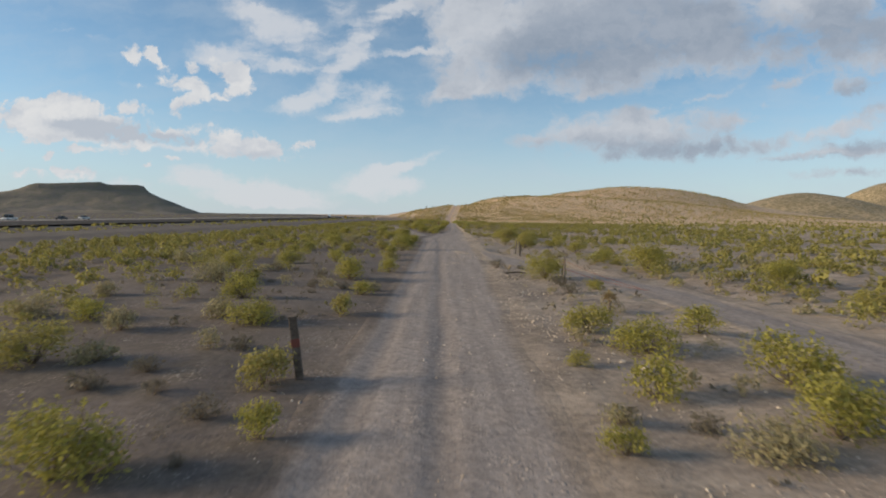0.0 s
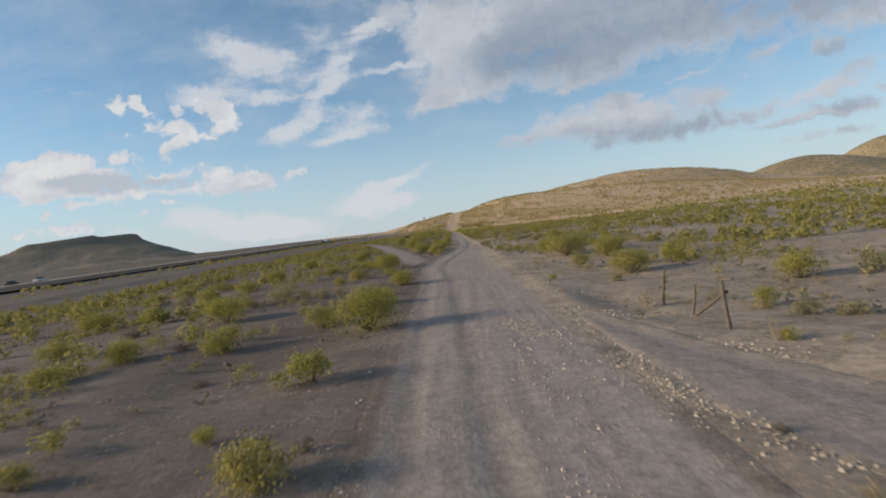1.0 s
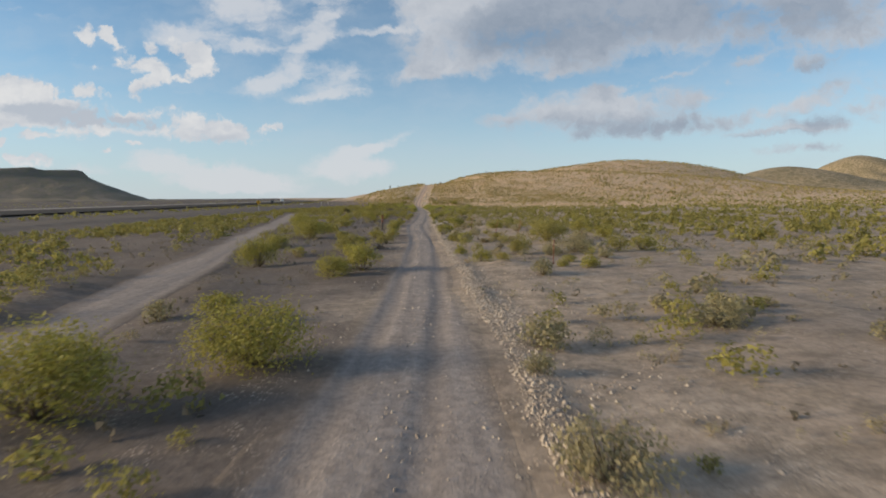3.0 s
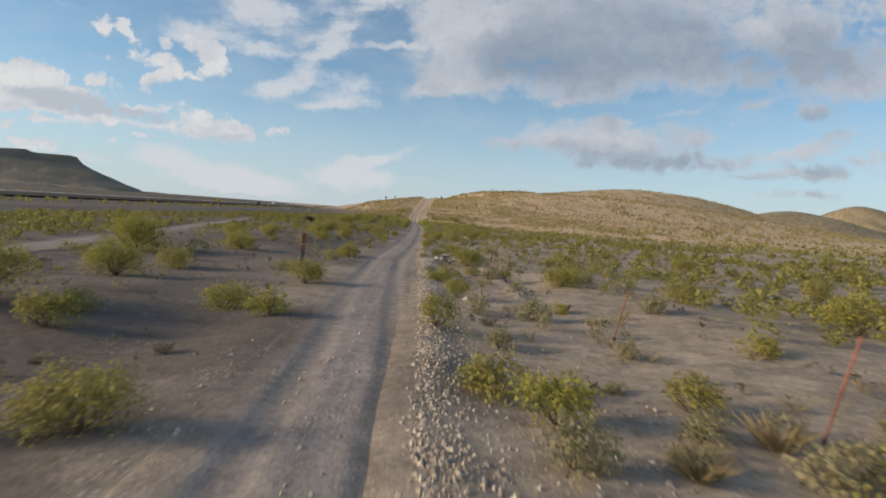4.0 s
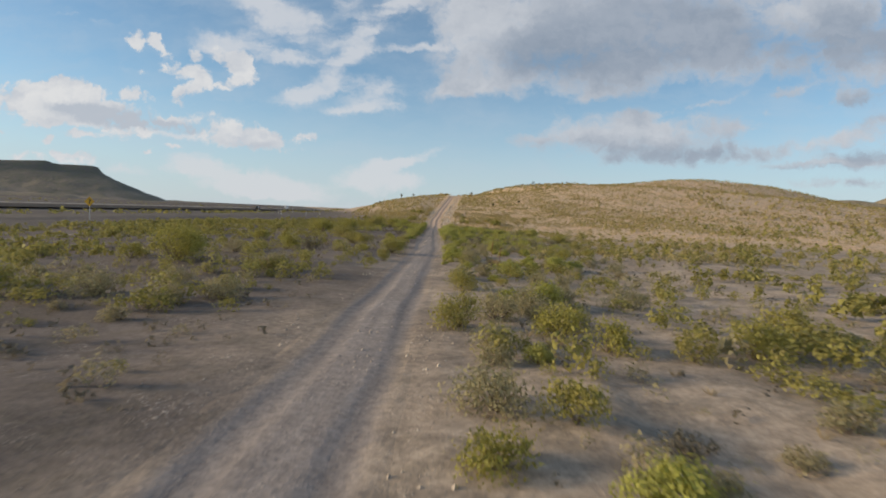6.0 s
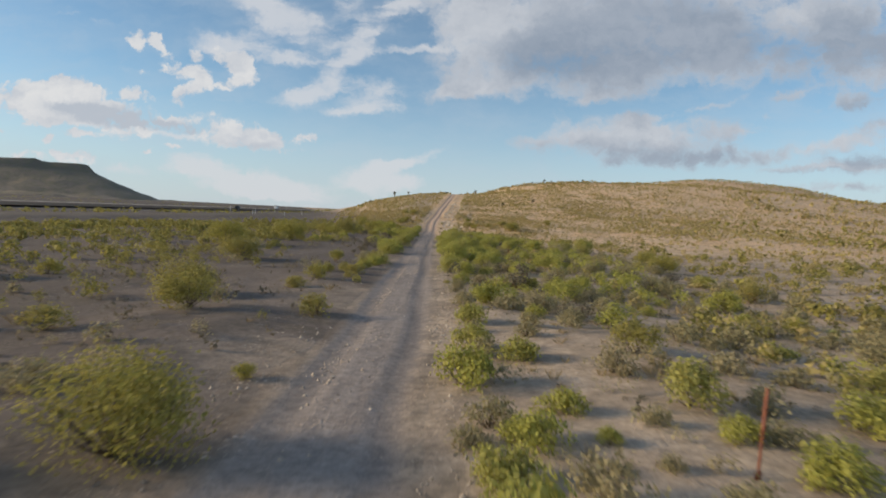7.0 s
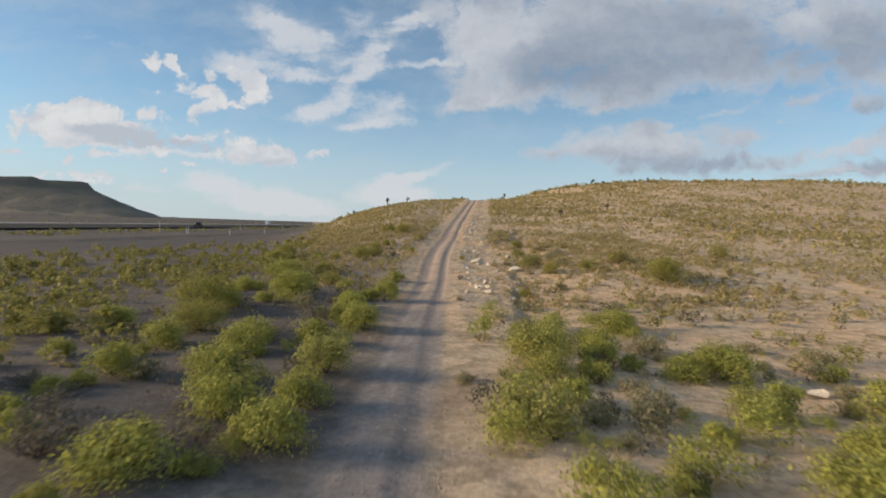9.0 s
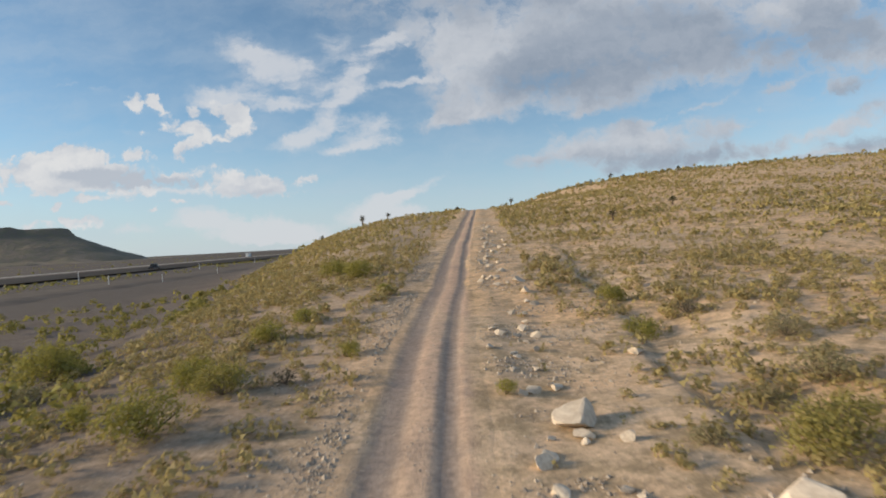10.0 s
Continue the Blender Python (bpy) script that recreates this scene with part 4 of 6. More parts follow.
bushes("creosote", [(3.3, 172.8, 0.8), (-4.5, 173.5, 1.1), (11.8, 173.6, 0.7), (9.2, 174, 0.8), (3.3, 174.7, 0.8), (4.4, 175.9, 0.8), (7.5, 179.5, 0.8), (3, 181.9, 1.1), (-14.7, 182.7, 1.4), (-10.4, 184.1, 1.7), (-9.8, 193.9, 2.6), (-1.4, 197.9, 0.4), (4.4, 198.5, 0.26), (5.2, 198.5, 0.3), (-0.8, 198.7, 0.7), (6, 198.8, 0.4), (6.6, 199.4, 0.6), (-1.2, 201.4, 0.8), (4.5, 201.5, 0.6), (6.5, 202.1, 0.4), (-2.8, 203.9, 0.8), (-4.5, 204.7, 0.6), (-1, 204.7, 1.6), (10.3, 204.9, 0.9), (-4.8, 205.9, 0.8), (-8.4, 206.6, 1.4), (-0.7, 207.5, 0.4), (-7.3, 209.6, 0.8), (6.1, 209.8, 0.9), (-5.6, 209.9, 0.8)])
bushes("creosote", [(13.4, 210.3, 0.9), (-4, 212.5, 1.4), (-0.3, 212.9, 0.9), (11.7, 213.6, 0.7), (-5.5, 215.3, 2), (-2.9, 218, 0.8), (-14.4, 218.2, 1.6), (-12.8, 219.6, 1), (-1.1, 220, 0.4), (-2.7, 220.3, 0.9), (2.4, 220.8, 0.25), (5.7, 221.1, 0.8), (-1.7, 221.5, 0.4), (15.1, 221.8, 1.4), (7.7, 222.1, 0.8), (-1.7, 222.7, 0.8), (5, 222.8, 0.6), (-2.9, 223, 0.6), (-2.3, 223.7, 0.6), (-8.9, 228.3, 2.2), (5.7, 228.5, 0.8), (-4, 230.1, 0.9), (8.2, 231, 1.1), (15.4, 232, 1.6), (7.2, 237, 0.6), (-13.3, 237.3, 2.6), (-10, 237.8, 0.8), (18.2, 242.1, 1.7), (-11.2, 245.8, 2.6), (14.2, 246.8, 1.4)])
bushes("creosote", [(-9.2, 259.2, 1), (-6, 260.6, 0.9), (-10.8, 261.3, 1.8), (16.1, 263.3, 1.5), (7.3, 263.9, 0.9), (-12.4, 264.2, 2), (-11.2, 270, 2.6), (-11.9, 276.3, 1.3), (-7.7, 277.5, 1.7), (-9.1, 280.8, 2.2), (4.6, 289.3, 0.7), (-6.1, 289.3, 1.2), (-7.4, 292.9, 1.3), (13.4, 293, 2.5), (7, 295.8, 1.2), (9.6, 296.6, 1.2), (12.2, 298.4, 1.7), (6.1, 298.6, 1.4), (-6.6, 300.9, 1.5), (-8.9, 302, 0.8), (0.9, 302.1, 0.5), (21.1, 302.8, 1.5), (-6, 303.4, 1.3), (-7.3, 304.5, 1.1), (-14.4, 304.6, 1.8), (-3.3, 306.1, 0.8), (6.1, 307.5, 1.2), (-6.8, 309.2, 1.1), (-15.2, 309.5, 1.9), (-6.1, 311.5, 1)])
bushes("creosote", [(6.3, 311.8, 1.2), (-3.4, 315.4, 0.8), (-5.6, 321.1, 1.7), (-7.7, 323.8, 1.5)])
bushes("creosote", [(5.9, 160.6, 0.9), (3.7, 162.7, 0.6), (-6.4, 168.2, 1.3), (-8.5, 169.6, 1.2), (-10.4, 175.6, 1.6), (-7.4, 172.4, 0.8)])
bushes("sage", [(4.3, 159.9, 0.7), (6.9, 161.2, 0.7), (3.3, 160.6, 0.5), (4.8, 221.7, 0.9), (7.4, 163.4, 0.6)])
bushes("green", [(2.4, 198.3, 0.3), (4.1, 199, 0.5), (3.6, 199.1, 0.4), (2.9, 199.7, 0.4), (2.8, 201.2, 0.7), (7.3, 201.3, 0.7), (3.3, 202, 0.6), (7.8, 202.4, 0.6), (3, 203.2, 0.8), (3, 204.6, 0.6), (6.4, 204.7, 0.6), (3.5, 205.4, 0.6), (4.3, 205.4, 0.25), (5.9, 205.6, 0.4), (7.9, 206.3, 0.7), (4, 206.4, 0.5), (5.8, 206.7, 0.7), (2.7, 207.7, 0.8), (9.6, 208.2, 0.6), (2.9, 210.2, 0.7), (3.1, 212.9, 0.7), (3.6, 216.1, 0.9), (3, 221.3, 0.6), (3.2, 224.2, 0.9), (4.2, 224.4, 0.7), (-1.6, 225.1, 0.6), (2.6, 225.6, 1), (-1.4, 227.3, 0.7), (2.6, 228.3, 1), (-0.9, 228.5, 0.9)])
bushes("green", [(4.5, 229.1, 1.1), (2.7, 231.8, 1.5), (5.6, 235.9, 0.8), (2.9, 236, 1), (-1.7, 236.1, 1.1), (2.1, 237.1, 0.8), (4.6, 237.2, 0.7), (-1.6, 237.5, 1.3), (3.1, 238.4, 1.4), (-2.5, 239.8, 1), (2.1, 239.9, 0.6), (5.7, 239.9, 1), (1.8, 240.7, 0.5), (-1.4, 240.9, 0.6), (5, 241.2, 0.7), (-2.4, 241.3, 0.8), (4, 241.7, 0.8), (7.9, 242, 0.8), (5.7, 242.8, 0.9), (-2.5, 243.4, 0.9), (3.2, 243.7, 1.2), (2, 244.1, 0.9), (7.6, 244.9, 1.4), (-1.6, 245.4, 1.2), (6, 247.4, 1.4), (4.3, 247.7, 1.6), (10.1, 248, 1.3), (2.3, 249.4, 1.5), (13, 249.9, 1.7), (15.2, 250.7, 1.6)])
bushes("green", [(4.6, 251.8, 0.7), (-2, 251.8, 0.27), (7.1, 252.3, 0.8), (3.4, 252.4, 0.7), (-1.7, 252.4, 0.6), (-1.8, 253.8, 1), (4.1, 254, 1.2), (9.1, 254.2, 0.7), (5.9, 254.5, 0.7), (2.1, 254.7, 0.7), (7.9, 255, 1.2), (2.8, 255.8, 1.6), (9, 256.1, 0.7), (5.5, 256.4, 1.2), (-3, 256.6, 1), (11.4, 257.1, 1), (8.2, 257.5, 0.6), (2.4, 257.9, 1.3), (-2, 258, 0.9), (10.7, 260.5, 0.8), (-2.1, 260.5, 1.4), (7.3, 260.7, 1.3), (1.5, 261.7, 0.9), (-4.6, 262.5, 1.2), (3, 263.3, 1.4), (-3.1, 263.6, 1.2), (-3.7, 267.1, 1.2), (6.5, 267.3, 1.2), (4.3, 267.6, 0.6), (-2.1, 268.5, 1)])
bushes("green", [(7.9, 268.9, 0.9), (5.6, 269.3, 0.5), (-3.3, 269.5, 1.1), (2.5, 269.8, 1.3), (-2.2, 270.6, 1), (7.2, 271.3, 1), (3.5, 271.4, 0.8), (-4.5, 271.6, 1.1), (-2.3, 273.2, 1.2), (7.1, 274.5, 1), (3.3, 274.6, 1.6), (8.3, 274.8, 1.4), (-5.2, 275.9, 1.1), (5.4, 276.5, 1.1), (-2.4, 278.8, 1.2), (-3.8, 283.6, 0.8), (-4.1, 284.6, 0.7), (-3.4, 285.2, 0.7), (-6.9, 285.3, 1.9), (-2.6, 285.6, 1.1), (-2.9, 288.4, 0.9), (-9.5, 291.8, 1.7)])
bushes("sage", [(4.2, 6.7, 1.1), (2.5, 7.6, 0.5), (-6.8, 10.1, 0.8), (-8.2, 13.2, 0.8), (-11.7, 14.8, 1.2), (-6.4, 14.9, 0.9), (-11.8, 18.2, 0.9), (-3, 20.6, 0.6), (-9.7, 21.9, 1.5), (-15.3, 31.1, 1.4), (8.2, 39.8, 0.7), (7.4, 40.3, 0.7), (13.2, 45.7, 1.2), (-7.3, 49.5, 0.6), (6, 50.4, 0.5), (-6.4, 51.1, 0.4), (-8.1, 52.3, 0.6), (-5.2, 52.3, 1.3), (-7.6, 53.7, 0.9), (-9.7, 54.5, 1.4), (-7, 55.2, 0.6), (-12, 55.6, 0.8), (-11.2, 59, 0.9), (-18.4, 61.4, 1.1), (5.6, 67.3, 0.5), (6.2, 75.5, 0.7), (10.3, 79.5, 1.4), (-14.8, 86.7, 1.4), (5.3, 101.5, 1), (9.3, 106.4, 0.8)])
bushes("sage", [(7.1, 107.8, 0.8), (-1.9, 108.3, 0.3), (8.5, 108.7, 1.8), (10.1, 113.5, 1.4), (3.6, 116.1, 0.8), (6.6, 116.2, 0.8), (4.9, 116.2, 0.6), (5.5, 117.1, 0.6), (5, 118.9, 0.4), (6.1, 121, 0.5), (3.6, 121.3, 0.6), (5.1, 124.8, 0.8), (8.5, 125.6, 0.9), (4.6, 131.3, 0.4), (-3.4, 131.9, 0.7), (2.4, 132.9, 0.5), (4.8, 132.9, 0.7), (8.2, 133, 0.6), (7.5, 133.1, 0.6), (9.3, 134, 0.6), (5.2, 134.9, 0.4), (3, 135.5, 0.4), (6.6, 135.7, 0.5), (8.1, 136.1, 0.7), (11.1, 136.6, 0.8), (2.2, 140.1, 0.6), (7, 140.5, 0.7), (3.1, 146.3, 0.4), (-5.7, 146.5, 1), (8.8, 147, 0.7)])
bushes("sage", [(2.9, 148.4, 0.4), (7.3, 148.7, 0.5), (4, 149.6, 0.5), (10.6, 150.7, 0.4), (9.7, 150.7, 0.6), (9.1, 151.4, 0.6), (3.6, 151.5, 1.1), (-2.1, 154.4, 0.8), (10.6, 157.7, 0.6), (3.4, 166.1, 0.25), (6.9, 166.3, 0.5), (4.6, 166.4, 0.4), (3.9, 168.7, 0.4), (6.8, 169.2, 0.4), (-3, 169.7, 0.5), (7.5, 171, 0.4), (-3.4, 174.1, 0.6), (7.9, 174.2, 0.5), (6.8, 175.2, 0.5), (14, 175.8, 0.8), (-7.3, 184.3, 1.4), (5.7, 199.7, 0.6), (3.3, 200, 0.3), (-1.9, 200.5, 0.4), (8.1, 200.6, 0.6), (5.2, 200.7, 0.5), (3.7, 201.2, 0.4), (8.8, 202.3, 0.5), (5.3, 202.7, 0.5), (4.8, 204.8, 0.3)])
bushes("sage", [(9, 205.3, 0.7), (2.7, 205.4, 0.5), (6.4, 205.6, 0.6), (5.1, 206, 0.4), (-3.2, 206.5, 0.8), (6.9, 206.7, 0.6), (8.2, 208.2, 0.6), (7.4, 208.8, 0.6), (11.2, 210.5, 0.9), (7.5, 211.1, 0.8), (4.2, 211.4, 0.5), (4.5, 212.5, 0.7), (10.7, 213.6, 1.1), (10.8, 216.9, 1), (7.8, 219.2, 0.9), (3.5, 220.6, 0.4), (3.8, 222, 0.7), (5.9, 222.1, 0.8), (7.7, 225.2, 0.8), (9, 225.3, 0.8), (6, 225.7, 0.8), (4.7, 226.1, 0.7), (9.8, 227.4, 1), (11.9, 228.4, 1.3), (-2.2, 229.7, 1.2), (10.3, 232.2, 1), (17.1, 235.7, 1.6), (-2.7, 236.3, 0.5), (8.4, 239.5, 0.9), (11.8, 246.3, 1.8)])
bushes("sage", [(-2.9, 246.9, 0.8), (6.3, 251.9, 0.5), (2.5, 252, 0.4), (1.3, 252.6, 0.4), (4.9, 253.1, 0.5), (7.7, 253.6, 0.7), (2.5, 253.8, 0.6), (1.2, 257.6, 0.4), (-5, 258, 0.9), (4.6, 260.6, 1), (3.1, 267.9, 0.6), (4, 269.1, 0.6), (3.7, 270.2, 0.9), (5.1, 271.2, 0.9), (-6.1, 271.8, 0.9), (9.7, 272.1, 0.7), (5.2, 272.7, 0.7), (1.2, 272.9, 0.6), (12.3, 277, 1.1), (4.1, 285.3, 0.7), (8.5, 285.8, 1), (1, 286.2, 0.4), (3.9, 287, 0.7), (6.9, 291.2, 0.8), (4.3, 299.1, 0.6), (6.4, 301, 0.7), (7.8, 301.5, 1.3), (9, 304.7, 1.1), (-12.7, 305.6, 1.1)])
bushes("dark", [(-3.2, 6.1, 0.3), (3.7, 7.5, 0.6), (-3.6, 7.6, 0.7), (-4.7, 8.5, 0.4), (-6, 8.7, 0.6), (-5.5, 9.6, 0.7), (-4.4, 11.3, 0.7), (-5, 19.3, 0.4), (4.6, 20.5, 0.9), (-4.1, 20.7, 0.6), (-5.3, 20.7, 0.5), (-5.5, 21.9, 0.5), (-7.4, 22.1, 0.4), (4.7, 22.8, 1), (-8.4, 22.9, 0.9), (-5.8, 24, 0.9), (-8.5, 26.8, 0.8), (3.9, 29.7, 0.5), (2.6, 29.7, 0.9), (2.9, 34, 0.3), (-7.2, 39.8, 0.5), (-9.9, 44.5, 0.8), (-14.2, 48.8, 0.9), (-6.6, 50.3, 0.5), (-5.1, 50.7, 0.7), (-10.7, 53.1, 0.7), (-4.8, 69.9, 0.5), (-6.1, 73.1, 0.6), (-3.1, 82, 0.7), (-9.1, 111.7, 0.8)])
bushes("dark", [(5.3, 112.4, 0.7), (-1.6, 112.5, 0.8), (-3.6, 118.9, 0.3), (-2.1, 119.7, 0.5), (11.6, 122.7, 0.7), (3.7, 123.4, 0.6), (8.9, 132.9, 0.7), (8.4, 134, 0.5), (-2, 136.3, 0.6), (5.7, 146.1, 0.7), (-1.6, 147.5, 0.29), (7.2, 147.6, 0.3), (-2.4, 149.4, 0.25), (-1.7, 149.8, 0.4), (-3.3, 149.9, 0.3), (-2.3, 151, 0.4), (7.2, 151.3, 0.5), (6.5, 152.4, 0.7), (-4.4, 152.7, 0.5), (-1.4, 198.6, 0.3), (-1.9, 199.4, 0.3), (-3.3, 200.9, 0.4), (-6.3, 204.5, 1.9), (4.2, 204.7, 0.4), (6.1, 214.5, 1.2), (-4, 235.9, 0.5), (3.8, 236, 0.8), (-3.7, 237.2, 0.9), (4.6, 239.8, 0.7), (-4.3, 243.4, 0.7)])
bushes("dark", [(-7.2, 244.5, 0.6), (-4.6, 252.1, 0.8), (-3.6, 252.4, 1.3), (-4.8, 254.1, 1), (-3.6, 254.9, 0.5), (-7.1, 255, 0.6), (-6.3, 255.6, 0.6), (-5.6, 256.6, 0.7), (7.5, 257.5, 0.5), (-3.2, 258.5, 0.8), (-5.2, 267.5, 1.4), (-6.4, 269.4, 0.8), (-8.3, 271.1, 0.9), (-4.2, 279.2, 1.5), (-4.8, 284.1, 0.7), (-13.8, 291.9, 1.2), (1, 293.2, 0.5), (-4.6, 304, 0.8), (8.1, 309, 0.9)])


def apart(p, gap):
    """Drops every place that lies too near an earlier one."""
    kept = []
    for x, y in p:
        if all((x - a) ** 2 + (y - c) ** 2 > gap * gap for a, c in kept):
            kept.append((x, y))
    return kept


def strew(name, label, category, centres, widths, templates, mat, rng, lift=-0.02):
    """Many far or small plants as one object: copies of a few leaf shapes set on the ground."""
    vs, fs, n = [], [], 0
    which = rng.integers(len(templates), size=len(centres))
    z = ground_height(centres[:, 0], centres[:, 1]) + lift
    for j, (tv, tf) in enumerate(templates):
        idx = np.nonzero(which == j)[0]
        if not len(idx):
            continue
        a = rng.uniform(0, 2 * np.pi, len(idx))
        w, h = widths[idx] * rng.uniform(0.9, 1.15, len(idx)), widths[idx] * rng.uniform(0.8, 1.15, len(idx))
        c, s = np.cos(a) * w, np.sin(a) * w
        px = tv[None, :, 0] * c[:, None] - tv[None, :, 1] * s[:, None] + centres[idx, 0][:, None]
        py = tv[None, :, 0] * s[:, None] + tv[None, :, 1] * c[:, None] + centres[idx, 1][:, None]
        pz = tv[None, :, 2] * h[:, None] + z[idx][:, None]
        vs.append(np.stack([px, py, pz], -1).reshape(-1, 3))
        fs.append((tf[None] + (np.arange(len(idx)) * len(tv))[:, None, None]).reshape(-1, tf.shape[1]) + n)
        n += len(idx) * len(tv)
    me = quad_mesh(name, np.concatenate(vs), np.concatenate(fs), mat, False)
    return tagged(new(name, me), label, category, kind="stuff")


def far_shapes(seed, count, size, height, lobes, slim=0.55):
    """Shrubs seen from afar: a few lobes of larger leaf sprays."""
    return [crown(np.random.default_rng(seed + i), height, lobes, count, size, slim, 0.10, 0.45) for i in range(7)]


def grass_shapes(seed, blades, height):
    out = []
    for i in range(4):
        rng = np.random.default_rng(seed + i)
        a, r = rng.uniform(0, 2 * np.pi, blades), rng.uniform(0, 0.18, blades)
        lean = rng.uniform(0.05, 0.55, blades)
        root = np.c_[np.cos(a) * r, np.sin(a) * r, 0 * a]
        tip = root + np.c_[np.cos(a) * lean, np.sin(a) * lean, height * rng.uniform(0.5, 1.0, blades)]
        mid = 0.5 * (root + tip) + np.c_[0 * a, 0 * a, 0.08 * height + 0 * a]
        side = np.c_[-np.sin(a), np.cos(a), 0 * a] * 0.005
        v = np.stack([root - side, root + side, mid + side * 0.8, tip, mid - side * 0.8], 1)
        f = np.arange(5 * blades).reshape(blades, 5)
        out.append((v.reshape(-1, 3), f))
    return out


CLEARING = [(66.0, 241.0), (78.0, 284.0)]


def spots(rng, x0, x1, y0, y1, density, keep):
    n = int((x1 - x0) * (y1 - y0) * density)
    p = np.c_[rng.uniform(x0, x1, n), rng.uniform(y0, y1, n)]
    ok = (p[:, 0] < road_left(p[:, 1]) - 0.5) | (p[:, 0] > road_right(p[:, 1]) + 0.5)
    ok &= np.minimum(from_line(p[:, 0], p[:, 1], SIDE_RIGHT), from_line(p[:, 0], p[:, 1], SIDE_LEFT)) > 1.7
    ok &= from_line(p[:, 0], p[:, 1], CLEARING) > 4.2
    ok &= rng.random(n) < keep(p[:, 0], p[:, 1])
    return p[ok]


def clumpy(x, y, cell, seed, least=0.03):
    return np.clip(0.55 + 0.8 * value_noise(x, y, cell, seed), least, 1)


def seen_stretch(y):
    """Where the bushes of the list stand thick, so that few more are needed near the track."""
    y = np.asarray(y, float)
    return ((y > 2) & (y < 76)) | ((y > 97) & (y < 176)) | ((y > 200) & (y < 312))


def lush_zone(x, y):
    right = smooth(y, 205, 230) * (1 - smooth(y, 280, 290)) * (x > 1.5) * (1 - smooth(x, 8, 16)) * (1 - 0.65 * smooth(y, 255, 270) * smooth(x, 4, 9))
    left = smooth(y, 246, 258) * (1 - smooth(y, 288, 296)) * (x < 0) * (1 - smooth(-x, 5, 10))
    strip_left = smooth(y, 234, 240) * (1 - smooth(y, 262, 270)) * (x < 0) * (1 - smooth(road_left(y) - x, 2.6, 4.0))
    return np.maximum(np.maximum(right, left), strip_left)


def make_brush():
    rng = np.random.default_rng(23)
    near, mid, far = far_shapes(400, 900, 0.046, 0.70, 8, 0.42), far_shapes(410, 190, 0.072, 0.64, 6, 0.46), far_shapes(420, 60, 0.135, 0.62, 4)
    bare, small, low = far_shapes(430, 9, 0.30, 0.58, 2), far_shapes(440, 12, 0.22, 0.55, 2, 0.30), far_shapes(450, 42, 0.15, 0.55, 3, 0.44)

    def plain_keep(x, y):
        side = np.abs(x - road_mid(y))
        k = np.where(seen_stretch(y), 0.04 + 0.96 * smooth(side, 6.5, 12.0), smooth(side, 1.5, 3.0)) * clumpy(x, y, 6, 71)
        k = k * (1 - 0.55 * smooth(x, 7, 12) * smooth(y, 185, 215))
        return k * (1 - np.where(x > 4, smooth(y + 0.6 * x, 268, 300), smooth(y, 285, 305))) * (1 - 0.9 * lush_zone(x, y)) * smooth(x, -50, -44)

    def sized(n, low, high):
        return low + (high - low) * rng.random(n) ** 1.6
    p = spots(rng, -9, 9, -4, 310, 0.50, plain_keep)
    strew("creosote_brush", "yellow-green creosote brush beside the track", "brush", p, sized(len(p), 0.35, 1.3), mid, M_FAR, rng)
    p = np.concatenate([spots(rng, -22, -8, -4, 320, 0.76, plain_keep), spots(rng, 8, 22, -4, 310, 0.74, plain_keep)])
    close = np.abs(p[:, 0]) < 14
    strew("creosote_brush", "yellow-green creosote brush over the open ground", "brush", p[close], sized(int(close.sum()), 0.4, 1.3), mid, M_FAR, rng)
    strew("creosote_brush", "yellow-green creosote brush on the farther ground", "brush", p[~close], sized(int((~close).sum()), 0.4, 1.3), far, M_FAR, rng)
    p = np.concatenate([spots(rng, -48, -22, -4, 330, 0.75, plain_keep), spots(rng, 22, 60, -4, 310, 0.60, plain_keep)])
    strew("creosote_brush", "yellow-green creosote brush scattered over the plain", "brush", p, sized(len(p), 0.45, 1.5), far, M_FAR, rng)
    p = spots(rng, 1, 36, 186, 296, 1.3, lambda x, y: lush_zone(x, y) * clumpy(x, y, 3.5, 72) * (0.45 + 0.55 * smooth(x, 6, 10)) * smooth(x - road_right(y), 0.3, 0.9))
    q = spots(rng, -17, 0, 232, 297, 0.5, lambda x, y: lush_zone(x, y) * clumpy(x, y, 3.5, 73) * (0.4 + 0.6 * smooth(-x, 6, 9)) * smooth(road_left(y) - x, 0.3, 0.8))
    p = np.concatenate([p, q])
    close = np.abs(p[:, 0]) < 9
    strew("green_brush", "dense bright green brush along the foot of the hill", "brush", p[close], sized(int(close.sum()), 0.45, 1.35), near, M_LUSH, rng)
    strew("green_brush", "bright green brush farther along the foot of the hill", "brush", p[~close], sized(int((~close).sum()), 0.45, 1.35), mid, M_LUSH, rng)
    p = spots(rng, 7, 42, 205, 286, 0.75, lambda x, y: clumpy(x, y, 4, 96, 0.15) * smooth(x, 6, 10) * (1 - smooth(y + 0.4 * x, 266, 284)))
    strew("creosote_brush", "muted olive brush below the hill", "brush", p, sized(len(p), 0.3, 1.15), low, M_SLOPE, rng)
    p = spots(rng, -46, -8, 240, 350, 0.95, lambda x, y: clumpy(x, y, 4, 94) * (0.4 + 0.6 * smooth(y, 268, 280) * (1 - smooth(y, 322, 340))) * smooth(x, -47, -36) * (1 - smooth(x + 0.28 * y, 72, 76)))
    strew("creosote_brush", "olive brush in the hollow below the hill", "brush", p, sized(len(p), 0.4, 1.4), far, M_FAR, rng)
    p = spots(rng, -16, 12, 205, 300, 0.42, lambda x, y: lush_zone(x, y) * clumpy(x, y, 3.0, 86))
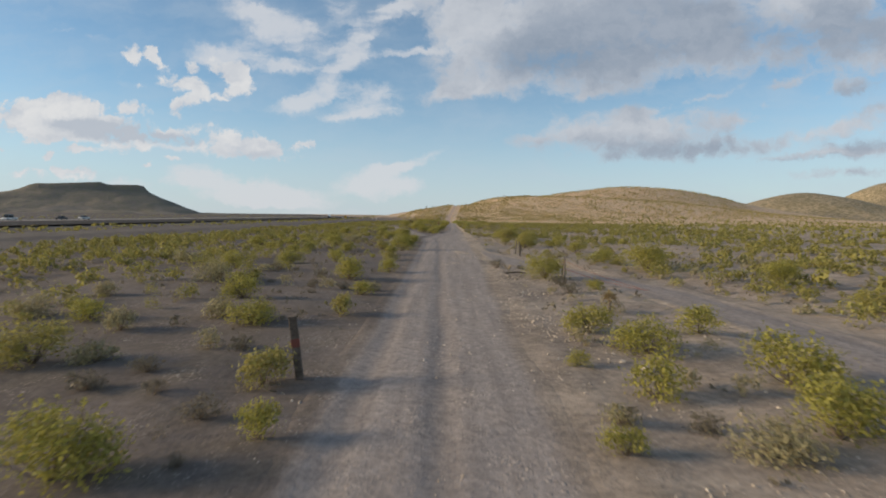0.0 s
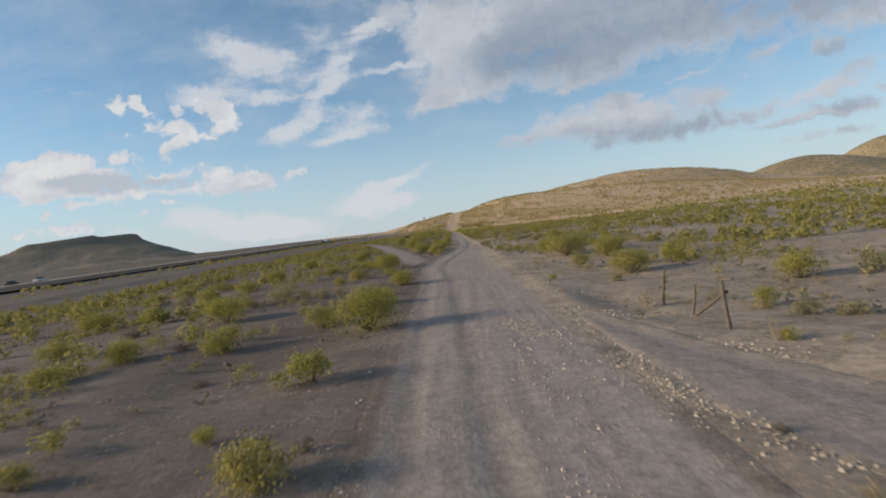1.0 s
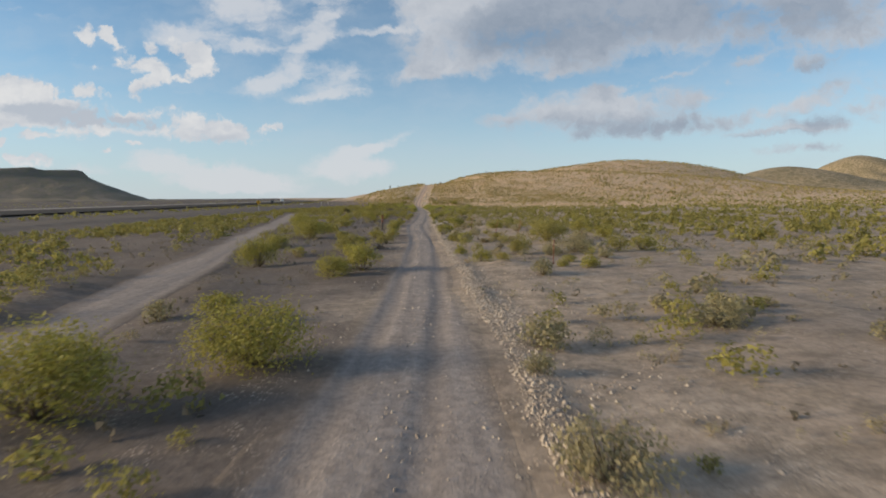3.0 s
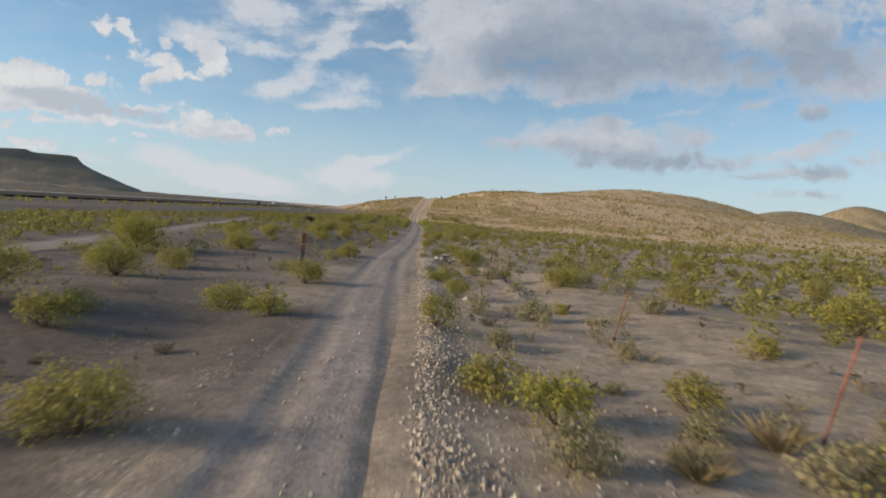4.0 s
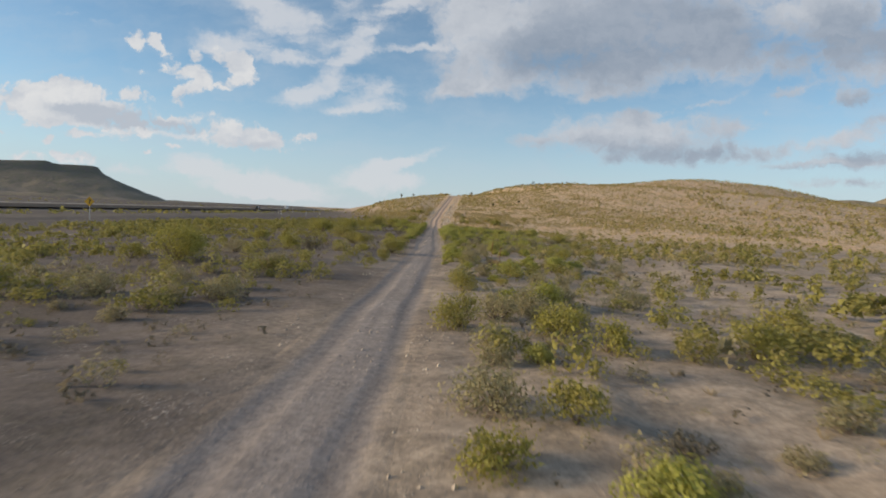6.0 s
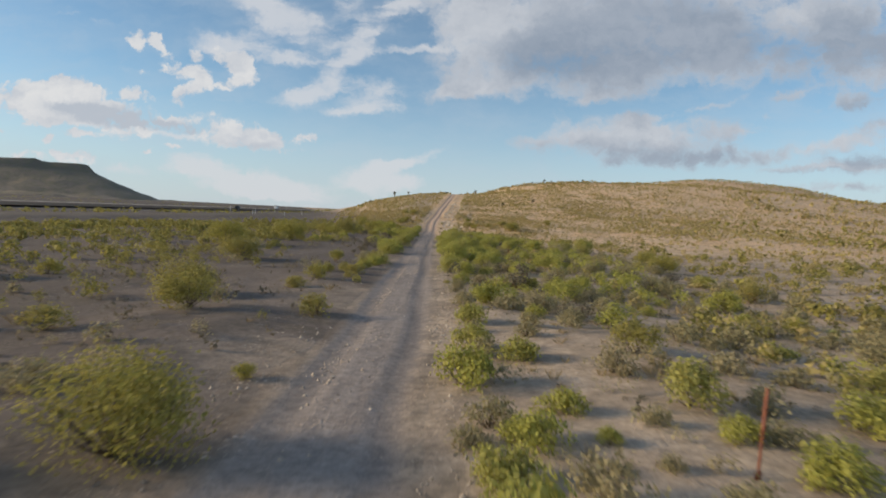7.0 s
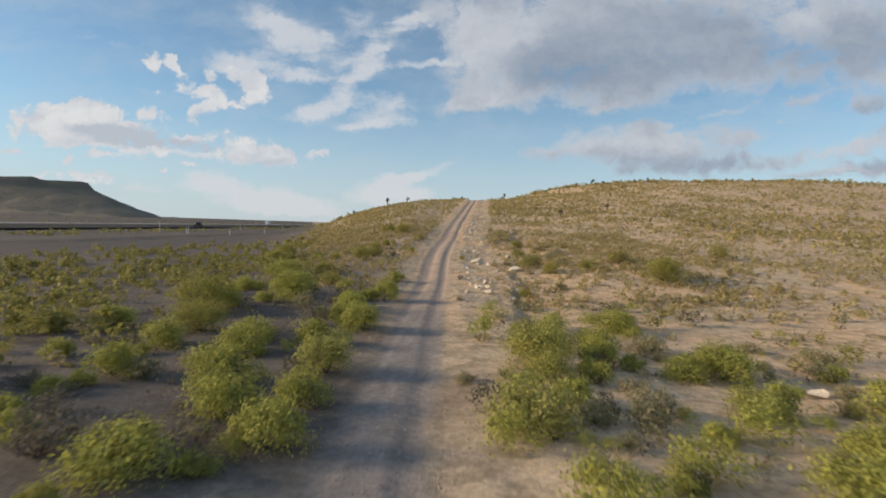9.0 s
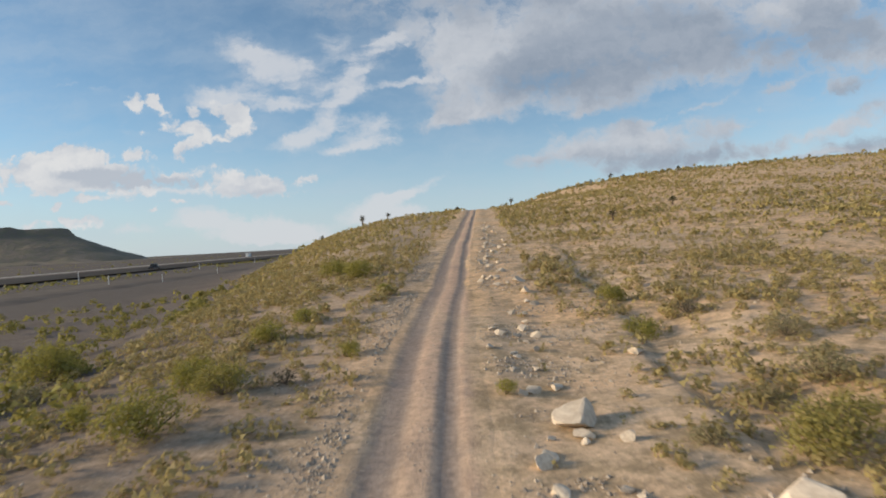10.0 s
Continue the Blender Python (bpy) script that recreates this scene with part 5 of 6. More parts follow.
    strew("dry_brush", "dark dry shrubs between the green brush", "brush", p, sized(len(p), 0.45, 1.25), mid, M_GREY, rng)
    p = spots(rng, 2, 30, -4, 298, 0.34, lambda x, y: clumpy(x, y, 4.0, 87) * smooth(x - road_right(y), 0.6, 2.2))
    q = spots(rng, -30, -2, -4, 298, 0.22, lambda x, y: clumpy(x, y, 4.0, 88) * smooth(road_left(y) - x, 0.8, 3.0))
    p = np.concatenate([p, q])
    close = np.abs(p[:, 0]) < 8
    strew("dry_brush", "pale grey-tan dry shrubs on stony ground", "brush", p[close], sized(int(close.sum()), 0.25, 0.9), mid, M_SAGE, rng)
    strew("dry_brush", "pale grey-tan dry shrubs farther over the stony ground", "brush", p[~close], sized(int((~close).sum()), 0.25, 1.0), low, M_SAGE, rng)
    p = spots(rng, 60, 270, -4, 330, 0.15, lambda x, y: clumpy(x, y, 9, 74) * (land(x, y) < 6))
    q = spots(rng, -50, -24, 320, 420, 0.04, lambda x, y: clumpy(x, y, 9, 75) * smooth(x, -50, -42))
    r = spots(rng, -97, -79, 0, 700, 0.14, lambda x, y: clumpy(x, y, 9, 76))
    s = spots(rng, -420, -172, 60, 900, 0.010, lambda x, y: clumpy(x, y, 30, 82))
    p = np.concatenate([p, q, r, s])
    strew("far_brush", "distant olive-green desert brush on the plain", "brush", p, sized(len(p), 0.7, 2.1), bare, M_FAR, rng)
    p = spots(rng, -40, 90, 284, 420, 4.8, lambda x, y: clumpy(x, y, 5, 77, 0.3) * np.maximum(smooth(land(x, y), -0.6, 0.8), smooth(y, 284, 294) * smooth(x + 0.28 * y, 71, 75)) * np.where(x > road_mid(y), smooth(x - road_right(y), 2.2, 3.6), smooth(road_left(y) - x, 0.5, 2.0)) * (1 - 0.55 * smooth(np.hypot(x, y - 320), 30, 90)) * np.where((x < 0) & (y < 332), 1.0, 0.75))
    close = np.abs(p[:, 0]) + np.maximum(p[:, 1] - 315, 0) < 34
    strew("hill_brush", "small olive and tan shrubs beside the hill track", "brush", p[close], sized(int(close.sum()), 0.18, 0.72), low, M_HILLSHRUB, rng)
    strew("hill_brush", "small olive and tan shrubs covering the hillside", "brush", p[~close], sized(int((~close).sum()), 0.28, 1.0), bare, M_SLOPE, rng)
    p = spots(rng, 8, 120, 255, 305, 0.48, lambda x, y: clumpy(x, y, 6, 93, 0.2) * smooth(y + 0.4 * x, 268, 290))
    close = p[:, 0] < 34
    strew("hill_brush", "small olive shrubs at the near foot of the slope", "brush", p[close], sized(int(close.sum()), 0.25, 0.95), low, M_SLOPE, rng)
    strew("hill_brush", "small olive shrubs at the foot of the slope", "brush", p[~close], sized(int((~close).sum()), 0.3, 1.2), bare, M_SLOPE, rng)
    p = np.concatenate([spots(rng, 90, 300, 260, 600, 0.42, lambda x, y: clumpy(x, y, 7, 83, 0.25) * smooth(land(x, y), 1, 4)),
                        spots(rng, -30, 90, 416, 500, 0.90, lambda x, y: clumpy(x, y, 7, 84) * smooth(land(x, y), 1, 4))])
    strew("hill_brush", "small olive and tan shrubs over the far slope", "brush", p, sized(len(p), 0.7, 2.0), bare, M_SLOPE, rng)
    p = spots(rng, -24, 34, 284, 345, 1.2, lambda x, y: clumpy(x, y, 3, 78) * smooth(np.abs(x - road_mid(y)), 1.5, 3.5))
    strew("hill_tufts", "low dry tufts on the tan hillside", "brush", p, sized(len(p), 0.15, 0.55), small, M_HILLSHRUB, rng)
    p = spots(rng, -24, 22, -4, 296, 1.5, lambda x, y: clumpy(x, y, 2.5, 79) * smooth(np.abs(x - road_mid(y)), 1.6, 3.5) * (0.6 + 0.4 * (x < 0)))
    strew("dry_clumps", "small dark dry clumps on the desert floor", "dry shrubs", p, sized(len(p), 0.12, 0.58), small, M_GREY, rng)
    p = spots(rng, -15, -1.5, 287, 338, 3.4, lambda x, y: clumpy(x, y, 2.5, 89) * smooth(road_left(y) - x, 0.4, 1.6) * smooth(x + 0.28 * y, 70, 75))
    q = spots(rng, 3.5, 20, 284, 325, 2.6, lambda x, y: clumpy(x, y, 2.5, 90) * smooth(x - road_right(y), 2.4, 3.4))
    p = np.concatenate([p, q])
    strew("hill_brush", "olive shrubs on the slope beside the hill track", "brush", p, sized(len(p), 0.25, 1.05), low, M_HILLSHRUB, rng)
    feather = far_shapes(470, 40, 0.11, 0.55, 3, 0.20)
    for side, label, mat, dens in ((1, "low grey-green scrub between the bushes", M_SAGE, 2.1), (-1, "low brown scrub on the open ground", M_GREY, 0.75)):
        p = spots(rng, 1.5 if side > 0 else -13, 13 if side > 0 else -1.5, 2, 284, dens,
                  lambda x, y: clumpy(x, y, 2.6, 101 + side) * smooth(np.maximum(x - road_right(y), road_left(y) - x), 0.5, 1.8) * (0.35 + 0.65 * np.maximum(smooth(y, 84, 120), 0.7 * (x < 0))))
        strew("low_scrub", label, "scrub", p, sized(len(p), 0.12, 0.62), feather, mat, rng)
    tufts = grass_shapes(460, 26, 0.8)
    p = spots(rng, 1.5, 22, 20, 330, 0.22, lambda x, y: clumpy(x, y, 5, 80))
    q = spots(rng, -14, 0, 200, 330, 0.10, lambda x, y: clumpy(x, y, 5, 81))
    r = spots(rng, 2.5, 14, 208, 262, 0.8, lambda x, y: clumpy(x, y, 3, 95))
    p = np.concatenate([p, q, r])
    strew("dry_grass", "straw-coloured dry grass tufts", "grass", p, sized(len(p), 0.15, 0.5), tufts, M_STRAW, rng)


make_brush()


def make_unseen_bushes():
    """Bushes along the two stretches that are passed between the listed places."""
    rng = np.random.default_rng(61)
    p = np.concatenate([spots(rng, 2.6, 11, 74, 96, 0.16, lambda x, y: 1 + 0 * x), spots(rng, 2.6, 11, 176, 198, 0.18, lambda x, y: 1 + 0 * x),
                        spots(rng, -13, -2.5, 176, 202, 0.12, lambda x, y: 1 + 0 * x), spots(rng, -13, -4, 76, 98, 0.08, lambda x, y: 1 + 0 * x)])
    for x, y in apart(p, 1.3):
        kind = "creosote" if rng.random() < 0.25 else "sage"
        bushes(kind, [(float(x), float(y), float(rng.uniform(0.4, 1.3)))])


make_unseen_bushes()


def make_thickets():
    """Bushes that close the gaps in the thick growth at the foot of the hill."""
    rng = np.random.default_rng(67)
    right = spots(rng, 2.2, 17, 214, 262, 0.9, lambda x, y: clumpy(x, y, 4.5, 111, 0.25) * (1 - 0.6 * smooth(x, 9, 14)))
    lower = spots(rng, 2.4, 13, 198, 216, 0.55, lambda x, y: clumpy(x, y, 4.0, 112, 0.15))
    back = spots(rng, 2.4, 12, 262, 281, 0.5, lambda x, y: clumpy(x, y, 3.5, 113, 0.10))
    left = spots(rng, -11, -1.2, 252, 292, 0.8, lambda x, y: clumpy(x, y, 4.0, 114, 0.15) * smooth(road_left(y) - x, 0.5, 0.9) * (1 - 0.85 * smooth(-x, 4, 6) * (1 - smooth(y, 266, 278))))
    verge = spots(rng, 2.5, 6.5, 162, 200, 0.75, lambda x, y: clumpy(x, y, 3.0, 115, 0.2) * smooth(x - road_right(y), 0.3, 0.8))
    for x, y in np.concatenate([right, lower, back, left, verge]):
        w = float(rng.uniform(0.40, 1.15))
        if 3 < x < 7 and 217 < y < 223.5 or any((x - a) ** 2 + (y - c) ** 2 < (0.46 * (w + v)) ** 2 for a, c, v in PLACED):
            continue
        lush = 0.72 if x < 0 or y > 228 and x < 9 else 0.15
        draw = rng.random()
        kind = "green" if draw < lush + 0.3 * (y < 200) else "dark" if draw > 0.95 else "sage"
        bushes(kind, [(float(x), float(y), w)])


make_thickets()

# ---------------------------------------------------------------- stones


def stone_mesh(name, seed, mat, flat=0.7, cuts=8):
    """A broken stone: a ball cut by a few planes, with worn edges."""
    rng = np.random.default_rng(seed)
    bm = bmesh.new()
    bmesh.ops.create_icosphere(bm, subdivisions=3, radius=0.62)
    planes = [(Vector(rng.normal(0, 1, 3)).normalized(), rng.uniform(0.17, 0.40)) for _ in range(cuts)]
    for v in bm.verts:
        for nrm, d in planes:
            over = v.co.dot(nrm) - d
            if over > 0:
                v.co -= nrm * over * 0.93
        v.co += Vector(v.co).normalized() * 0.012 * noise.noise(v.co * 7 + Vector((seed, 0, 0)))
        v.co.z *= flat
    me = bpy.data.meshes.new(name)
    bm.to_mesh(me)
    bm.free()
    me.materials.append(mat)
    for p in me.polygons:
        p.use_smooth = False
    return me


STONES = [stone_mesh("stone", 500 + i, M_ROCK, f) for i, f in enumerate((0.75, 0.6, 0.85, 0.55, 0.7))]
GREYSTONES = [stone_mesh("grey_stone", 520 + i, M_DARKROCK, f) for i, f in enumerate((0.7, 0.55, 0.8, 0.6))]


def set_stone(me, x, y, size, label, group, rng, sink=0.12):
    ob = new("rock", me)
    z = float(ground_height(x, y))
    ob.matrix_world = pose(x, y, z + size * (0.30 - sink), float(rng.uniform(-14, 14)), float(rng.uniform(-14, 14)), float(rng.uniform(0, 360))) \
        @ Matrix.Diagonal((size, size * rng.uniform(0.75, 1.1), size * rng.uniform(0.8, 1.1), 1))
    return tagged(ob, label, "rock", group)


# x, y and size of the stones beside the climbing track
HILL_STONES = [(2.25, 300.4, 0.86), (4.7, 297.2, 0.84),
               (3.95, 287, 0.15), (2.9, 287.7, 0.11), (3.82, 287.8, 0.24), (3.94, 288.8, 0.15), (1.4, 289, 0.33), (2.55, 289.1, 0.49), (3.99, 289.2, 0.18), (3.9, 290.1, 0.16), (2.61, 290.4, 0.4), (4.34, 290.6, 0.39), (2.06, 291.2, 0.15), (3.88, 291.8, 0.18), (2.91, 292.1, 0.26), (4.42, 292.2, 0.41), (2.52, 293.5, 0.26), (4.12, 293.5, 0.23), (2.3, 293.7, 0.2), (1.89, 294, 0.23), (4.85, 294.2, 0.18)]
DITCH_STONES = [(4.42, 294.8, 0.25), (4.33, 295.6, 0.19), (6.06, 295.9, 0.2), (2.69, 296.1, 0.2), (3.55, 296.6, 0.24), (6.15, 297.1, 0.18), (2.64, 297.7, 0.18), (3, 299.5, 0.27), (4.91, 304.8, 0.48), (2.55, 307.3, 0.36), (1.45, 307.5, 0.41), (3.2, 312, 0.36), (3.1, 314.2, 0.45), (3.13, 316.6, 0.61), (1.31, 317.6, 0.35), (2.2, 326.7, 0.43), (3.53, 331.8, 0.38)]
SINGLE_STONES = [(3.9, 10.5, 0.17), (4.25, 10.3, 0.22), (3.55, 10.9, 0.13), (1.75, 260.7, 0.34), (10.3, 273.9, 0.42), (-3.7, 272.1, 0.30), (2.7, 155.0, 0.2), (3.3, 146.5, 0.24),
                 (3.0, 129.0, 0.22), (3.4, 127.0, 0.2), (8.4, 42.5, 0.2), (3.6, 119.0, 0.2), (-2.6, 47.0, 0.18), (6.1, 35.0, 0.16)]


def make_stones():
    rng = np.random.default_rng(31)
    for i, (x, y, s) in enumerate(HILL_STONES + DITCH_STONES):
        big = s > 0.6
        set_stone(STONES[(i + 2) % 5], x, y, s, "large pale limestone boulder beside the hill track" if big else "pale angular limestone rock on the slope",
                  "" if big else "rocks beside the hill track", rng)
    for x, y, s in SINGLE_STONES:
        set_stone(STONES[int(rng.integers(5))], x, y, s, "pale rounded stone lying on the ground", "single stones", rng)
    for j in range(26):
        y = float(rng.uniform(128, 174))
        set_stone(GREYSTONES[int(rng.integers(4))], 5.15 + rng.normal(0, 0.22), y, 0.10 + 0.26 * rng.random() ** 1.6, "grey-tan broken stone on the gully rim", "stones along the gully", rng)
    for j in range(150):
        y = 290 + 70 * rng.random() ** 1.2
        x = float(road_right(y)) + rng.normal(1.15, 0.5)
        if x > float(road_right(y)) + 0.3:
            set_stone(STONES[int(rng.integers(5))], x, y, 0.13 + 0.30 * rng.random() ** 1.5, "pale angular limestone rock on the slope", "rocks beside the hill track", rng)


make_stones()


def make_rock_pile():
    rng = np.random.default_rng(37)
    pile = new("rock_pile")
    cx, cy = 3.2, 139.6
    pile.matrix_world = pose(cx, cy, float(ground_height(cx, cy)))
    for j in range(64):
        a, r = rng.uniform(0, 2 * np.pi), rng.random() ** 0.7
        dx, dy = math.cos(a) * r * 1.25, math.sin(a) * r * 0.75
        s = rng.uniform(0.12, 0.34) * (1.1 - 0.35 * r)
        z = 0.30 * (1 - r) * rng.uniform(0.3, 1.0) + 0.05
        me = (GREYSTONES + STONES[:2])[int(rng.integers(6))]
        ob = part("stone", me, pile)
        ob.matrix_local = pose(dx, dy, z, *[float(v) for v in rng.uniform(-40, 40, 3)]) @ Matrix.Diagonal((s, s * 0.8, s * 0.8, 1))
    ob = part("stone", STONES[3], pile, "long pale stone on top")
    ob.matrix_local = pose(0.15, 0.30, 0.36, 8, 6, 12) @ Matrix.Diagonal((0.50, 0.28, 0.34, 1))
    tagged(pile, "heap of broken grey and tan stones by the track", "rock pile")


make_rock_pile()


def make_gravel():
    """Loose pebbles on the berms, between the ruts and over the stony slope: too small to pick apart."""
    rng = np.random.default_rng(41)
    sets = []

    def side_lane(y):
        return np.interp(y, [p[1] for p in SIDE_RIGHT], [p[0] for p in SIDE_RIGHT])
    for count, y0, y1, where in (
            (13000, 2, 330, lambda y: road_right(y) + np.abs(rng.normal(0.0, 0.6, len(y))) - 0.25),
            (4000, 2, 330, lambda y: road_left(y) - np.abs(rng.normal(0.0, 0.5, len(y))) + 0.15),
            (8000, 2, 330, lambda y: road_mid(y) + rng.normal(0.05, 0.28, len(y))),
            (13000, 2, 66, lambda y: rng.normal(3.2, 1.4, len(y))),
            (19000, 84, 172, lambda y: road_right(y) + 0.10 + np.abs(rng.normal(0.0, 0.42, len(y)))),
            (5000, 55, 100, lambda y: road_right(y) + rng.normal(0.4, 0.9, len(y))),
            (5000, 84, 165, lambda y: road_right(y) + rng.uniform(0.0, 2.6, len(y))),
            (2600, 27, 47, lambda y: side_lane(y) + 1.3 + rng.normal(0, 0.30, len(y))),
            (2600, 27, 47, lambda y: side_lane(y) - 1.2 + rng.normal(0, 0.25, len(y))),
            (1600, 32, 43, lambda y: rng.normal(0.5, 0.28, len(y))),
            (4500, 60, 77, lambda y: rng.normal(2.6, 0.45, len(y))),
            (13000, 284, 335, lambda y: road_right(y) + 0.2 + rng.gamma(1.6, 1.1, len(y))),
            (10000, 284, 330, lambda y: road_left(y) - np.abs(rng.normal(0.1, 0.9, len(y)))),
            (2500, 284, 330, lambda y: rng.uniform(-8, 16, len(y)))):
        y = rng.uniform(y0, y1, count)
        sets.append(np.c_[where(y), y])
    p = np.concatenate(sets)
    keep = rng.random(len(p)) < np.clip(0.45 + 1.5 * value_noise(p[:, 0], p[:, 1], 1.7, 91), 0.04, 1)
    p = p[keep]
    y = np.concatenate([rng.uniform(84, 172, 15000), rng.uniform(200, 262, 2500)])
    rubble = np.c_[road_right(y) + 0.12 + np.abs(rng.normal(0.22, 0.26, len(y))), y]
    y = rng.uniform(92, 150, 4500)
    stony = np.c_[road_right(y) + rng.uniform(0.6, 3.6, len(y)), y]
    p = np.concatenate([p, rubble, stony[rng.random(len(y)) < np.clip(0.4 + 1.3 * value_noise(stony[:, 0], y, 1.9, 97), 0.05, 1)]])
    y = rng.uniform(198, 236, 2600)
    heaps = np.c_[np.where(rng.random(len(y)) < 0.5, 0.45, road_right(y) - 0.12) + rng.normal(0, 0.13, len(y)), y]
    heaps = heaps[rng.random(len(y)) < np.clip(0.1 + 2.2 * value_noise(heaps[:, 0], 0.5 * y, 1.1, 98), 0.02, 1)]
    p = np.concatenate([p, heaps])
    on_road = (p[:, 0] > road_left(p[:, 1])) & (p[:, 0] < road_right(p[:, 1]))
    z = np.where(on_road, road_height(p[:, 0], p[:, 1]), ground_height(p[:, 0], p[:, 1]))
    star = np.array([(1, 0.2, -0.3), (-1, -0.2, -0.3), (-0.2, 1, -0.3), (0.2, -1, -0.3), (0, 0, 1)], float)
    tris = np.array([(0, 2, 4), (2, 1, 4), (1, 3, 4), (3, 0, 4)])
    n = len(p)
    size = np.where(on_road, 0.011 + 0.030 * rng.random(n) ** 4, 0.011 + 0.040 * rng.random(n) ** 3.5)
    size = np.where((p[:, 1] > 284) & ~on_road, 1.45 * size, size)
    size[-len(heaps):] = 0.014 + 0.034 * rng.random(len(heaps)) ** 2.5
    v = star[None] * rng.uniform(0.6, 1.2, (n, 5, 1)) * (size[:, None] * rng.uniform(0.7, 1.2, (n, 3)))[:, None, :]
    a = rng.uniform(0, 2 * np.pi, n)
    x, yy = v[..., 0] * np.cos(a)[:, None] - v[..., 1] * np.sin(a)[:, None], v[..., 0] * np.sin(a)[:, None] + v[..., 1] * np.cos(a)[:, None]
    verts = np.stack([x + p[:, 0:1], yy + p[:, 1:2], v[..., 2] * 0.8 + (z + size * 0.25)[:, None]], -1).reshape(-1, 3)
    faces = (tris[None] + (np.arange(n) * 5)[:, None, None]).reshape(-1, 3)
    tagged(new("gravel", quad_mesh("gravel", verts, faces, M_PEBBLE, False)), "loose pale gravel along the track", "gravel", kind="stuff")


make_gravel()

# ---------------------------------------------------------------- posts and stakes


def box_bm(bm, sx, sy, sz, at=(0, 0, 0), turn=(0, 0, 0), bevel=0.0):
    made = bmesh.ops.create_cube(bm, size=1.0, matrix=pose(*at, *turn) @ Matrix.Diagonal((sx, sy, sz, 1)))["verts"]
    if bevel:
        edges = list({e for v in made for e in v.link_edges})
        bmesh.ops.bevel(bm, geom=edges, offset=bevel, segments=2, affect="EDGES", profile=0.6)


def bm_mesh(name, bm, mat, smooth_it=False):
    me = bpy.data.meshes.new(name)
    bm.to_mesh(me)
    bm.free()
    me.materials.append(mat)
    for p in me.polygons:
        p.use_smooth = smooth_it
    return me


def rod_mesh(name, mat, bottom, top, r0, r1, sides=8, bend=0.0, rings=7, seed=0):
    """A rod along z with a little waviness."""
    rng = np.random.default_rng(seed)
    z = np.linspace(bottom, top, rings)
    path = np.c_[np.cumsum(rng.normal(0, bend, rings)), np.cumsum(rng.normal(0, bend, rings)), z]
    v, f = tube(path, np.linspace(r0, r1, rings), sides)
    me = bpy.data.meshes.new(name)
    faces = [list(map(int, q)) for q in f] + [list(range(sides))[::-1], [len(v) - sides + s for s in range(sides)]]
    me.from_pydata([tuple(p) for p in v], [], faces)
    me.materials.append(mat)
    for p in me.polygons:
        p.use_smooth = len(p.vertices) == 4
    return me


def stand(name, x, y, lean=(0, 0), turn=0.0, sink=0.0):
    top = new(name)
    top.matrix_world = pose(x, y, float(ground_height(x, y)) - sink, lean[0], lean[1], turn)
    return top


def make_wooden_post():
    post = stand("wooden_post", -2.67, 9.5, (2, -6), 12)
    bm = bmesh.new()
    box_bm(bm, 0.14, 0.13, 1.37, (0, 0, 0.485), bevel=0.018)
    for v in bm.verts:
        v.co.x += 0.012 * noise.noise(v.co * 4)
        v.co.z += 0.03 * noise.noise(v.co * 9) * (v.co.z > 0.9)
    part("timber", bm_mesh("timber", bm, M_WOOD), post)
    bm = bmesh.new()
    box_bm(bm, 0.150, 0.140, 0.16, (0, 0, 0.68), bevel=0.015)
    part("tape_band", bm_mesh("tape_band", bm, M_TAPE), post, "faded red tape band")
    tagged(post, "weathered dark wooden post with a faded red band", "post")


def make_marker_post():
    post = stand("marker_post", -2.90, 133.25, (0, 2), 8)
    bm = bmesh.new()
    box_bm(bm, 0.15, 0.13, 1.50, (0, 0, 0.65), bevel=0.02)
    part("timber", bm_mesh("timber", bm, M_WOOD), post, "dark rusty brown post")
    for low, high, mat, label in ((0.72, 0.98, M_ORANGE, "orange-red band"), (1.08, 1.22, M_ORANGE, "orange-red band"), (1.245, 1.36, M_ORANGE, "orange-red band"), (0.985, 1.005, M_WHITE, "thin pale ring")):
        bm = bmesh.new()
        box_bm(bm, 0.164, 0.144, high - low, (0, 0, 0.5 * (low + high)), bevel=0.012)
        part("band", bm_mesh("band", bm, mat), post, label)
    bm = bmesh.new()
    box_bm(bm, 0.175, 0.155, 0.035, (0, 0, 1.41), bevel=0.012)
    part("cap", bm_mesh("cap", bm, M_ORANGE), post)
    tagged(post, "square marker post banded orange-red above dark brown", "marker post")


def make_stake(x, y, height, mat, lean, label):
    stake = stand("survey_stake", x, y, lean)
    part("rod", rod_mesh("rod", M_RUST, -0.2, height * 0.55, 0.014, 0.013, seed=int(y)), stake)
    part("painted_top", rod_mesh("painted_top", mat, height * 0.5, height, 0.017, 0.015, seed=int(y) + 1), stake)
    bm = bmesh.new()
    box_bm(bm, 0.09, 0.006, 0.12, (0, 0, 0.02), (0, 0, 20), bevel=0.002)
    part("anchor_plate", bm_mesh("anchor_plate", bm, M_RUST), stake)
    tagged(stake, label, "stake", "stakes along the gully")


